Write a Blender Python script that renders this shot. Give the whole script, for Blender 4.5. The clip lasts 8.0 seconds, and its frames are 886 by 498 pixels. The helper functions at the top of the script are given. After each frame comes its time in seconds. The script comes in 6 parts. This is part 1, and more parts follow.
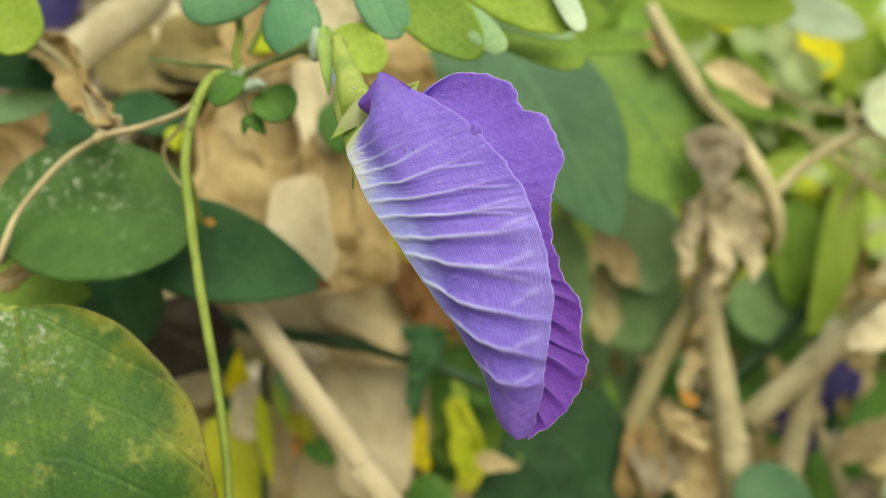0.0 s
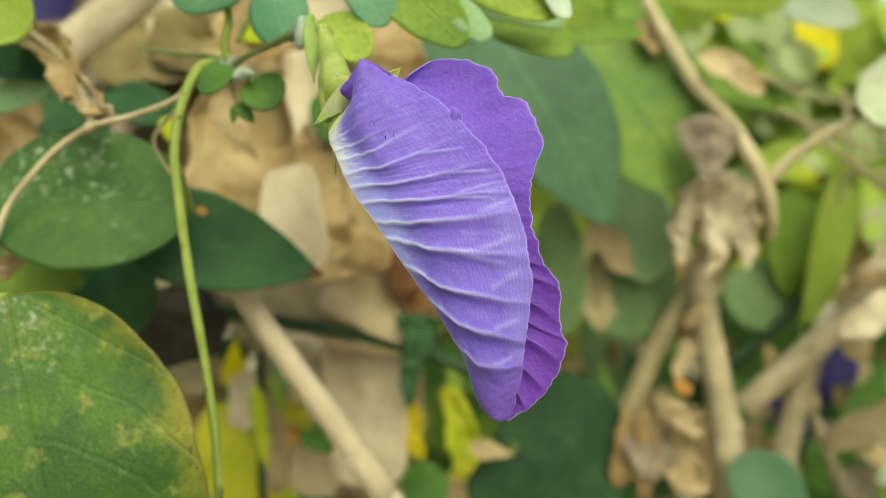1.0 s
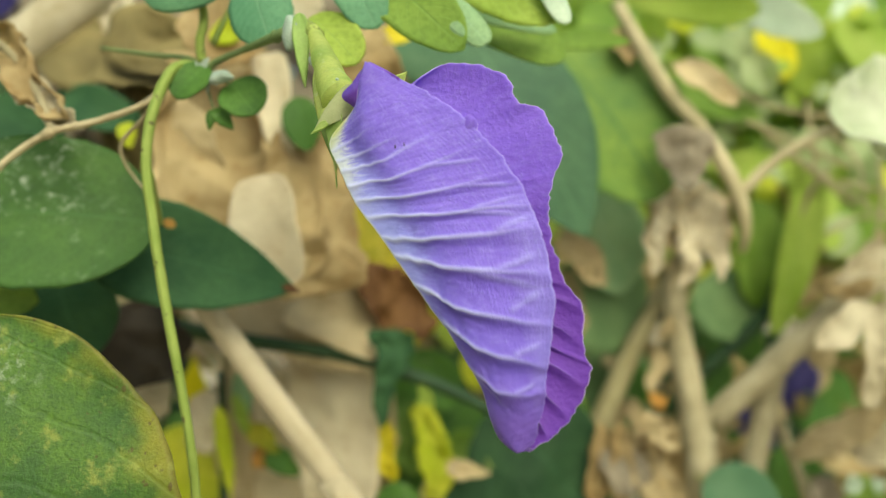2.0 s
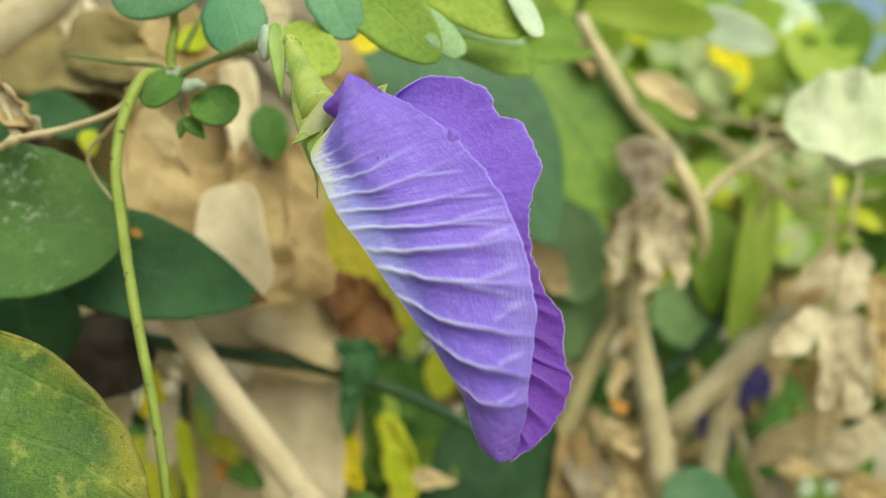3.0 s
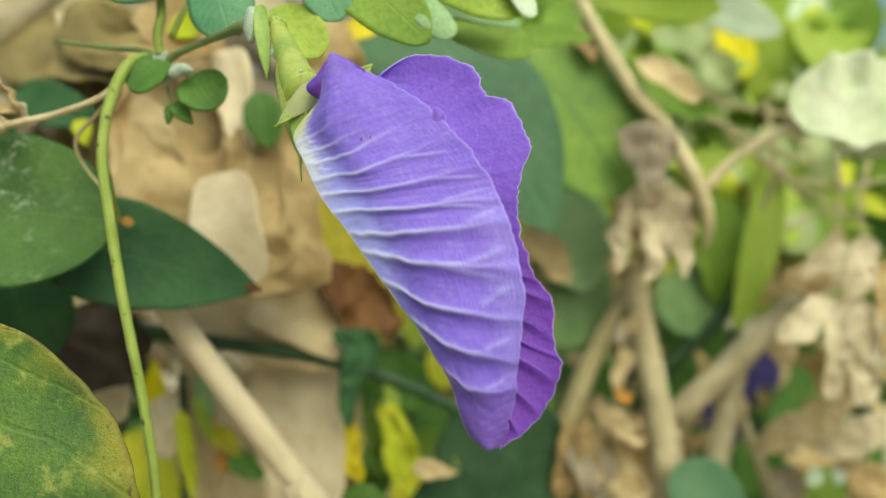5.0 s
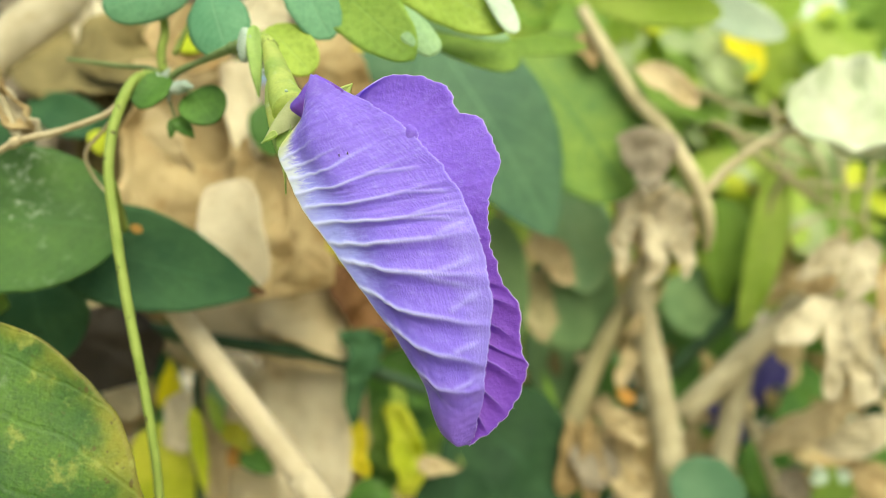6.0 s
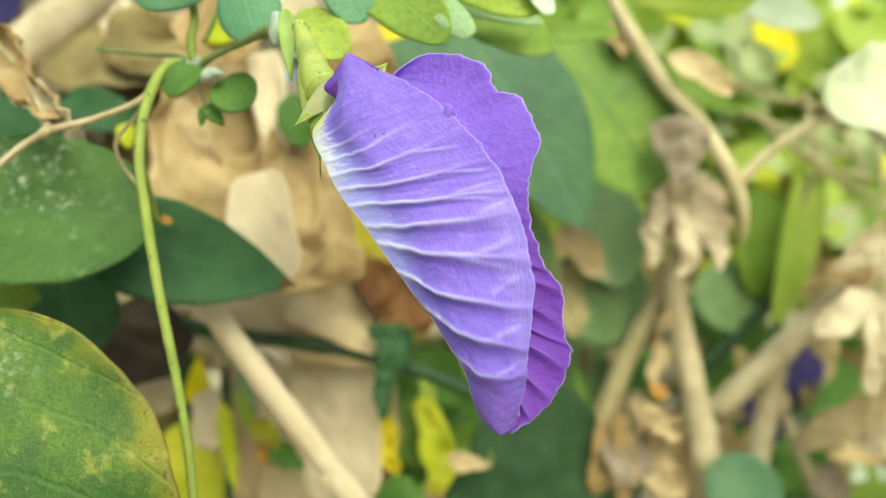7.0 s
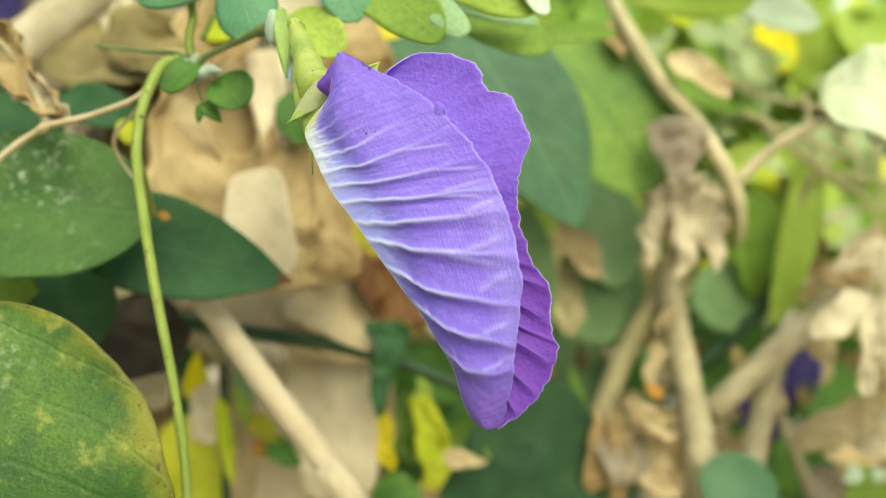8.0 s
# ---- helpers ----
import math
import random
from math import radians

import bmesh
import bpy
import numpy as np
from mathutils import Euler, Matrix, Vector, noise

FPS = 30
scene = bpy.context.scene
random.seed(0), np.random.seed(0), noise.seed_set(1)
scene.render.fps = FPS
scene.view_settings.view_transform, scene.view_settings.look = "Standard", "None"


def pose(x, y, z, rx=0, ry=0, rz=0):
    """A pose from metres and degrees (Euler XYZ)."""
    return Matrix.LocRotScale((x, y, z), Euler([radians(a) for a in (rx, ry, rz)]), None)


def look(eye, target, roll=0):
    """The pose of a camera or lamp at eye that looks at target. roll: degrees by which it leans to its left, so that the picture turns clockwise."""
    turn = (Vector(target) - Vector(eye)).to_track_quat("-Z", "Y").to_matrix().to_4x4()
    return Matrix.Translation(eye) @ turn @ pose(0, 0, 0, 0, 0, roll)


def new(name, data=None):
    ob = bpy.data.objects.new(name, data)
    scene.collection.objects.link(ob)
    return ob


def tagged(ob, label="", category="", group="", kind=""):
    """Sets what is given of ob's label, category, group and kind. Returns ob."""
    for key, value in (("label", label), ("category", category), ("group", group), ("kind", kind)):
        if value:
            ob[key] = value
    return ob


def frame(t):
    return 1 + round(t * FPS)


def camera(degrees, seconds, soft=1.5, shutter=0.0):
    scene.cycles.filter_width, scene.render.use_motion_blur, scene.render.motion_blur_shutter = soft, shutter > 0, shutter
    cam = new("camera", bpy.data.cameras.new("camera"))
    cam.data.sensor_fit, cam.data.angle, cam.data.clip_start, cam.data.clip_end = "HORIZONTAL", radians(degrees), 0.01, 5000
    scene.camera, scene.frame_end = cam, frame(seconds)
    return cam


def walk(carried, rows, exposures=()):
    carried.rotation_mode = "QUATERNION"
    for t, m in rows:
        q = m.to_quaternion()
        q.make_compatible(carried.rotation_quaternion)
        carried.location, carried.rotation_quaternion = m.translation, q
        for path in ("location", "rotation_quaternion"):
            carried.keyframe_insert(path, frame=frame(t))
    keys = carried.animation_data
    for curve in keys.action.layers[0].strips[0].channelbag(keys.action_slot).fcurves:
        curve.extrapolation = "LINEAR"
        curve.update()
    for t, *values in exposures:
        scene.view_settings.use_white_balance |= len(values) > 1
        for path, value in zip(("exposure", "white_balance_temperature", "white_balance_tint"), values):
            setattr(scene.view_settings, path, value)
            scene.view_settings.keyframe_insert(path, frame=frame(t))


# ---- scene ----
# ================= camera and walk =================
cam = camera(57.4, 8.0, soft=0.95)
cam.data.dof.use_dof = True
cam.data.dof.focus_distance = 0.101
cam.data.dof.aperture_fstop = 13.0
cam.data.dof.aperture_blades = 0
PATH = [
    (0, (0.00140, 0.00003, 0.80211), (-0.0126, 1.9999, 0.7826), -0.10),
    (0.5, (0.00580, -0.00299, 0.80292), (-0.0188, 1.9967, 0.7742), -0.14),
    (1, (0.00437, -0.00106, 0.80101), (-0.0225, 1.9984, 0.7653), -0.29),
    (1.2, (0.00392, 0.00124, 0.79986), (-0.0098, 1.9984, 0.7692), -0.16),
    (2.3, (-0.00672, 0.00741, 0.80264), (0.1649, 2.0000, 0.7903), -0.31),
    (2.5, (-0.00717, 0.00785, 0.80189), (0.1879, 1.9983, 0.7950), -0.06),
    (3, (-0.00764, 0.00615, 0.80257), (0.2320, 1.9917, 0.8031), -0.44),
    (3.5, (-0.00978, 0.00702, 0.80279), (0.2212, 1.9936, 0.7913), -0.70),
    (4, (-0.00671, 0.00798, 0.80156), (0.2134, 1.9957, 0.7829), -0.79),
    (4.5, (-0.00457, 0.00799, 0.80114), (0.2074, 1.9966, 0.7762), -0.83),
    (4.7, (-0.00560, 0.00844, 0.80102), (0.2137, 1.9963, 0.7850), -0.74),
    (5.8, (0.00104, 0.00313, 0.80313), (0.1600, 1.9966, 0.7844), -1.07),
    (6, (0.00153, 0.00167, 0.80262), (0.1423, 1.9966, 0.7828), -0.97),
    (6.5, (-0.00080, 0.00551, 0.79966), (0.1075, 2.0024, 0.7748), -1.29),
    (7, (-0.00070, 0.00453, 0.80035), (0.0911, 2.0024, 0.7867), -1.38),
    (7.5, (-0.00003, 0.00269, 0.80106), (0.0855, 2.0008, 0.7883), -1.20),
    (8, (0.00087, 0.00332, 0.80009), (0.0831, 2.0016, 0.7841), -0.89),
]
walk(cam, [(t, look(eye, target, roll)) for t, eye, target, roll in PATH],
     exposures=[(0, 0.36, 7200, -11), (1, 0.38, 7100, -11), (2.5, 0.43, 6800, -11), (3.5, 0.44, 6800, -11), (4.7, 0.41, 6750, -11), (6, 0.74, 6850, -11), (6.5, 0.87, 6850, -11), (7.5, 0.73, 6900, -11), (8, 0.72, 6950, -11)])

# ================= world, sun, exposure =================
SUN_UP, SUN_TURN = 48.0, 165.0
world = bpy.data.worlds.new("sky")
scene.world = world
world.use_nodes = True
_n = world.node_tree.nodes
_sky = _n.new("ShaderNodeTexSky")
_sky.sky_type = "NISHITA"
_sky.sun_disc = False
_sky.sun_elevation = radians(SUN_UP)
_sky.sun_rotation = radians(SUN_TURN)
_sky.dust_density = 7.0
_sky.ozone_density = 1.0
world.node_tree.links.new(_sky.outputs[0], _n["Background"].inputs[0])
_n["Background"].inputs[1].default_value = 0.15
sun = new("sun", bpy.data.lights.new("sun", "SUN"))
sun.data.energy = 1.45
sun.data.angle = radians(56)
sun.data.color = (1.0, 0.95, 0.86)
_a, _e = radians(SUN_TURN), radians(SUN_UP)
_dir = Vector((math.sin(_a) * math.cos(_e), math.cos(_a) * math.cos(_e), math.sin(_e)))
sun.matrix_world = look(_dir * 5, (0, 0, 0))

# ================= shapes =================
def spline(pts, n):
    """n points evenly in parameter along a Catmull-Rom curve."""
    p = np.array(pts, float)
    p = np.vstack([2 * p[0] - p[1], p, 2 * p[-1] - p[-2]])
    m = len(p) - 3
    out = []
    for t in np.linspace(0, m, n):
        k = min(int(t), m - 1)
        f = t - k
        a, b, c, d = p[k:k + 4]
        out.append(0.5 * (2 * b + (c - a) * f + (2 * a - 5 * b + 4 * c - d) * f * f + (3 * b - a - 3 * c + d) * f ** 3))
    return np.array(out)


def loft(guides, nu, nv):
    """A grid nu x nv whose columns run along the guide curves."""
    cols = [spline(g, nu) for g in guides]
    return np.array([spline([c[i] for c in cols], nv) for i in range(nu)])


def grid_normals(g):
    du = np.gradient(g, axis=0)
    dv = np.gradient(g, axis=1)
    n = np.cross(du, dv)
    return n / np.maximum(np.linalg.norm(n, axis=2, keepdims=True), 1e-12)


def sheet(name, g, thick):
    """A closed thin solid round the grid g, with the grid's own coordinates as UV."""
    nu, nv = g.shape[:2]
    n = grid_normals(g) * thick / 2
    verts = np.vstack([(g + n).reshape(-1, 3), (g - n).reshape(-1, 3)])
    faces = []
    top = lambda i, j: i * nv + j
    off = nu * nv
    for i in range(nu - 1):
        for j in range(nv - 1):
            q = (top(i, j), top(i + 1, j), top(i + 1, j + 1), top(i, j + 1))
            faces.append(q)
            faces.append(tuple(off + k for k in reversed(q)))
    rim = [top(i, 0) for i in range(nu)] + [top(nu - 1, j) for j in range(1, nv)] + \
          [top(i, nv - 1) for i in range(nu - 2, -1, -1)] + [top(0, j) for j in range(nv - 2, 0, -1)]
    for a, b in zip(rim, rim[1:] + rim[:1]):
        faces.append((b, a, off + a, off + b))
    me = bpy.data.meshes.new(name)
    me.from_pydata(verts.tolist(), [], faces)
    uv = me.uv_layers.new(name="UVMap")
    vi = np.zeros(len(me.loops), int)
    me.loops.foreach_get("vertex_index", vi)
    vi %= off
    co = np.stack([(vi // nv) / (nu - 1), (vi % nv) / (nv - 1)], 1)
    uv.data.foreach_set("uv", co.ravel().astype(np.float32))
    me.polygons.foreach_set("use_smooth", [True] * len(me.polygons))
    return me


def tube(name, pts, radii, rings=24, sides=10, rough=0.06, seed=0, flat=1.0):
    """A tapering, slightly knobbly stem along a curve."""
    c = spline(pts, rings)
    r = np.interp(np.linspace(0, 1, rings), np.linspace(0, 1, len(radii)), radii)
    d = np.gradient(c, axis=0)
    d /= np.linalg.norm(d, axis=1, keepdims=True)
    ref = np.array([0.31, 0.9, 0.22])
    verts, faces = [], []
    for k in range(rings):
        a = np.cross(d[k], ref)
        a /= np.linalg.norm(a)
        b = np.cross(d[k], a)
        for s in range(sides):
            w = 2 * math.pi * s / sides
            p = c[k] + (a * math.cos(w) + b * math.sin(w) * flat) * r[k]
            h = noise.noise(Vector(p / max(r.max(), 1e-5) * 0.8) + Vector((seed * 7.1, 0, 0)))
            verts.append(p + (p - c[k]) * h * rough * 2.5)
    for k in range(rings - 1):
        for s in range(sides):
            e = (s + 1) % sides
            faces.append((k * sides + s, k * sides + e, (k + 1) * sides + e, (k + 1) * sides + s))
    faces.append(tuple(range(sides - 1, -1, -1)))
    faces.append(tuple((rings - 1) * sides + s for s in range(sides)))
    me = bpy.data.meshes.new(name)
    me.from_pydata([tuple(v) for v in verts], [], faces)
    uv = me.uv_layers.new(name="UVMap")
    for poly in me.polygons:
        for li in poly.loop_indices:
            v = me.loops[li].vertex_index
            uv.data[li].uv = ((v // sides) / (rings - 1), (v % sides) / sides)
        poly.use_smooth = True
    return me


def part(name, mesh, material, parent=None, label=""):
    mesh.materials.append(material)
    ob = new(name, mesh)
    if parent:
        ob.parent = parent
    if label:
        ob["label"] = label
    return ob


# ================= materials =================
def nodes_of(name):
    m = bpy.data.materials.new(name)
    m.use_nodes = True
    nt = m.node_tree
    return m, nt, nt.nodes, nt.links, nt.nodes["Principled BSDF"]


def val(nt, op, a, b=None, c=None, clamp=False):
    n = nt.nodes.new("ShaderNodeMath")
    n.operation = op
    n.use_clamp = clamp
    for i, x in enumerate((a, b, c)):
        if x is None:
            continue
        if isinstance(x, (int, float)):
            n.inputs[i].default_value = x
        else:
            nt.links.new(x, n.inputs[i])
    return n.outputs[0]


def ramp01(nt, x, lo, hi):
    n = nt.nodes.new("ShaderNodeMapRange")
    n.interpolation_type = "SMOOTHSTEP"
    nt.links.new(x, n.inputs[0])
    n.inputs[1].default_value, n.inputs[2].default_value = lo, hi
    return n.outputs[0]


def mixc(nt, f, a, b):
    n = nt.nodes.new("ShaderNodeMix")
    n.data_type = "RGBA"
    for i, x in ((0, f), (6, a), (7, b)):
        if isinstance(x, (int, float)):
            n.inputs[i].default_value = x
        elif isinstance(x, tuple):
            n.inputs[i].default_value = (*x, 1)
        else:
            nt.links.new(x, n.inputs[i])
    return n.outputs[2]


def noise_tex(nt, scale, detail=4.0, rough=0.6, coord="Object"):
    tc = nt.nodes.new("ShaderNodeTexCoord")
    n = nt.nodes.new("ShaderNodeTexNoise")
    n.inputs["Scale"].default_value = scale
    n.inputs["Detail"].default_value = detail
    n.inputs["Roughness"].default_value = rough
    nt.links.new(tc.outputs[coord], n.inputs["Vector"])
    return n.outputs[0]


def uv_split(nt):
    tc = nt.nodes.new("ShaderNodeTexCoord")
    s = nt.nodes.new("ShaderNodeSeparateXYZ")
    nt.links.new(tc.outputs["UV"], s.inputs[0])
    return s.outputs[0], s.outputs[1]


def finish(nt, bsdf, colour, rough, height, bump, through_light=0.0, depth=0.0004, spec=0.4):
    """Joins colour, gloss, relief and the light that shines through a thin blade."""
    L = nt.links
    L.new(colour, bsdf.inputs["Base Color"])
    if isinstance(rough, (int, float)):
        bsdf.inputs["Roughness"].default_value = rough
    else:
        L.new(rough, bsdf.inputs["Roughness"])
    bsdf.inputs["Specular IOR Level"].default_value = spec
    normal = None
    if height is not None:
        b = nt.nodes.new("ShaderNodeBump")
        b.inputs["Strength"].default_value = bump
        b.inputs["Distance"].default_value = depth
        L.new(height, b.inputs["Height"])
        L.new(b.outputs[0], bsdf.inputs["Normal"])
        normal = b.outputs[0]
    if through_light:
        tr = nt.nodes.new("ShaderNodeBsdfTranslucent")
        L.new(colour, tr.inputs[0])
        if normal:
            L.new(normal, tr.inputs[1])
        mx = nt.nodes.new("ShaderNodeMixShader")
        mx.inputs[0].default_value = through_light
        L.new(bsdf.outputs[0], mx.inputs[1])
        L.new(tr.outputs[0], mx.inputs[2])
        L.new(mx.outputs[0], nt.nodes["Material Output"].inputs[0])


def leaf_mat(name, dark, light, vein=(0.25, 0.36, 0.12), spots=None, edge=None, rough=0.55, shine=0.22, transl=0.3,
             veins=9.0, vein_mix=0.35, scale=260.0, spot_cut=0.62, grain=0.4, emboss=0.8, mould=None, mould_at=(0.26, 0.04, 0.84, 0.62), mould_cut=(0.42, 0.66), net=0.0, dots=None, bump=0.5):
    m, nt, N, L, bsdf = nodes_of(name)
    u, v = uv_split(nt)
    big = noise_tex(nt, scale * 0.35, 3)
    fine = noise_tex(nt, scale * 6, 5, 0.7)
    col = mixc(nt, ramp01(nt, big, 0.32, 0.68), dark, light)
    col = mixc(nt, val(nt, "MULTIPLY", ramp01(nt, fine, 0.42, 0.66), grain), col, tuple(c * 0.6 for c in dark))
    speck = noise_tex(nt, scale * 11, 3, 0.6)
    col = mixc(nt, val(nt, "MULTIPLY", ramp01(nt, speck, 0.58, 0.72), grain * 0.6), col, tuple(c * 1.6 for c in light))
    across = val(nt, "ABSOLUTE", val(nt, "SUBTRACT", v, 0.5))
    mid = ramp01(nt, across, 0.022, 0.004)
    bend = val(nt, "ADD", val(nt, "MULTIPLY", across, 0.25), val(nt, "ADD", val(nt, "MULTIPLY", val(nt, "MULTIPLY", across, across), 0.9), val(nt, "ADD", val(nt, "MULTIPLY", big, 0.10), val(nt, "MULTIPLY", fine, 0.004))))
    side = val(nt, "FRACT", val(nt, "MULTIPLY", val(nt, "SUBTRACT", u, bend), veins))
    side = val(nt, "ABSOLUTE", val(nt, "SUBTRACT", side, 0.5))
    side = val(nt, "MULTIPLY", ramp01(nt, side, 0.07, 0.01), 0.6)
    lines = val(nt, "MAXIMUM", mid, side)
    col = mixc(nt, val(nt, "MULTIPLY", lines, vein_mix), col, vein)
    if edge:
        rim = val(nt, "ADD", across, val(nt, "MULTIPLY", val(nt, "SUBTRACT", big, 0.5), 0.6))
        col = mixc(nt, val(nt, "MULTIPLY", ramp01(nt, rim, 0.33, 0.58), 0.66), col, edge)
        brown = val(nt, "ADD", across, val(nt, "MULTIPLY", val(nt, "SUBTRACT", fine, 0.5), 0.03))
        col = mixc(nt, val(nt, "MULTIPLY", ramp01(nt, brown, 0.478, 0.495), 0.6), col, tuple(c * 0.45 for c in edge))
    if mould:
        film = val(nt, "MULTIPLY", ramp01(nt, u, *mould_at[:2]), ramp01(nt, v, *mould_at[2:]))
        film = val(nt, "MULTIPLY", film, ramp01(nt, noise_tex(nt, scale * 2.2, 6, 0.75), *mould_cut))
        col = mixc(nt, val(nt, "MULTIPLY", film, 0.75), col, mould)
    if dots:
        near_rim = ramp01(nt, val(nt, "ADD", across, val(nt, "MULTIPLY", val(nt, "SUBTRACT", big, 0.5), 0.4)), 0.05, 0.5)
        dot = val(nt, "MULTIPLY", near_rim, ramp01(nt, noise_tex(nt, scale * 3.2, 3, 0.5), 0.64, 0.70))
        col = mixc(nt, val(nt, "MULTIPLY", dot, 0.75), col, dots)
    if spots:
        sp = noise_tex(nt, scale * 0.9, 7, 0.68)
        col = mixc(nt, val(nt, "MULTIPLY", ramp01(nt, sp, spot_cut, spot_cut + 0.16), 0.6), col, spots)
    h = val(nt, "ADD", val(nt, "MULTIPLY", lines, -emboss), val(nt, "MULTIPLY", fine, 0.5))
    if net:
        cells = nt.nodes.new("ShaderNodeTexVoronoi")
        cells.feature = "DISTANCE_TO_EDGE"
        cells.inputs["Scale"].default_value = 900
        tc = nt.nodes.new("ShaderNodeTexCoord")
        nt.links.new(tc.outputs["Object"], cells.inputs["Vector"])
        h = val(nt, "ADD", h, val(nt, "MULTIPLY", ramp01(nt, cells.outputs[0], 0.0, 0.25), net))
    r = val(nt, "ADD", val(nt, "MULTIPLY", big, 0.25), rough - 0.12)
    finish(nt, bsdf, col, r, h, bump, transl, 0.0003, shine)
    return m


def dry_mat(name, dark, light, stain=(0.2, 0.1, 0.035), rough=0.7, transl=0.25, scale=160.0):
    m, nt, N, L, bsdf = nodes_of(name)
    u, v = uv_split(nt)
    big = noise_tex(nt, scale * 0.5, 4)
    mid = noise_tex(nt, scale * 1.7, 5)
    fine = noise_tex(nt, scale * 9, 5, 0.7)
    col = mixc(nt, ramp01(nt, big, 0.3, 0.7), dark, light)
    col = mixc(nt, val(nt, "MULTIPLY", ramp01(nt, mid, 0.55, 0.72), 0.6), col, stain)
    fib = val(nt, "ABSOLUTE", val(nt, "SUBTRACT", val(nt, "FRACT", val(nt, "MULTIPLY", v, 17.0)), 0.5))
    fib = val(nt, "MULTIPLY", ramp01(nt, fib, 0.12, 0.02), 0.5)
    col = mixc(nt, val(nt, "MULTIPLY", fib, 0.06), col, tuple(c * 0.7 for c in dark))
    h = val(nt, "ADD", val(nt, "MULTIPLY", fine, 0.6), val(nt, "ADD", mid, val(nt, "MULTIPLY", fib, 0.12)))
    finish(nt, bsdf, col, rough, h, 0.5, transl, 0.0005, 0.25)
    return m


def bark_mat(name, dark, light, rough=0.75, scale=300.0, speck=None, stretch=12.0):
    m, nt, N, L, bsdf = nodes_of(name)
    tc = N.new("ShaderNodeTexCoord")
    mp = N.new("ShaderNodeMapping")
    mp.inputs["Scale"].default_value = (3.0, stretch, 1.0)
    L.new(tc.outputs["UV"], mp.inputs[0])
    fib = N.new("ShaderNodeTexNoise")
    fib.inputs["Scale"].default_value = 2.0
    fib.inputs["Detail"].default_value = 5
    L.new(mp.outputs[0], fib.inputs["Vector"])
    big = noise_tex(nt, scale * 0.4, 3)
    fine = noise_tex(nt, scale * 5, 5, 0.7)
    col = mixc(nt, ramp01(nt, val(nt, "ADD", val(nt, "MULTIPLY", big, 0.6), val(nt, "MULTIPLY", fib.outputs[0], 0.4)), 0.35, 0.65), dark, light)
    if speck:
        col = mixc(nt, val(nt, "MULTIPLY", ramp01(nt, noise_tex(nt, scale * 1.9, 2, 0.5), 0.66, 0.71), 0.85), col, speck)
    h = val(nt, "ADD", fib.outputs[0], val(nt, "MULTIPLY", fine, 0.4))
    finish(nt, bsdf, col, rough, h, 0.5, 0.0, 0.0004, 0.25)
    return m


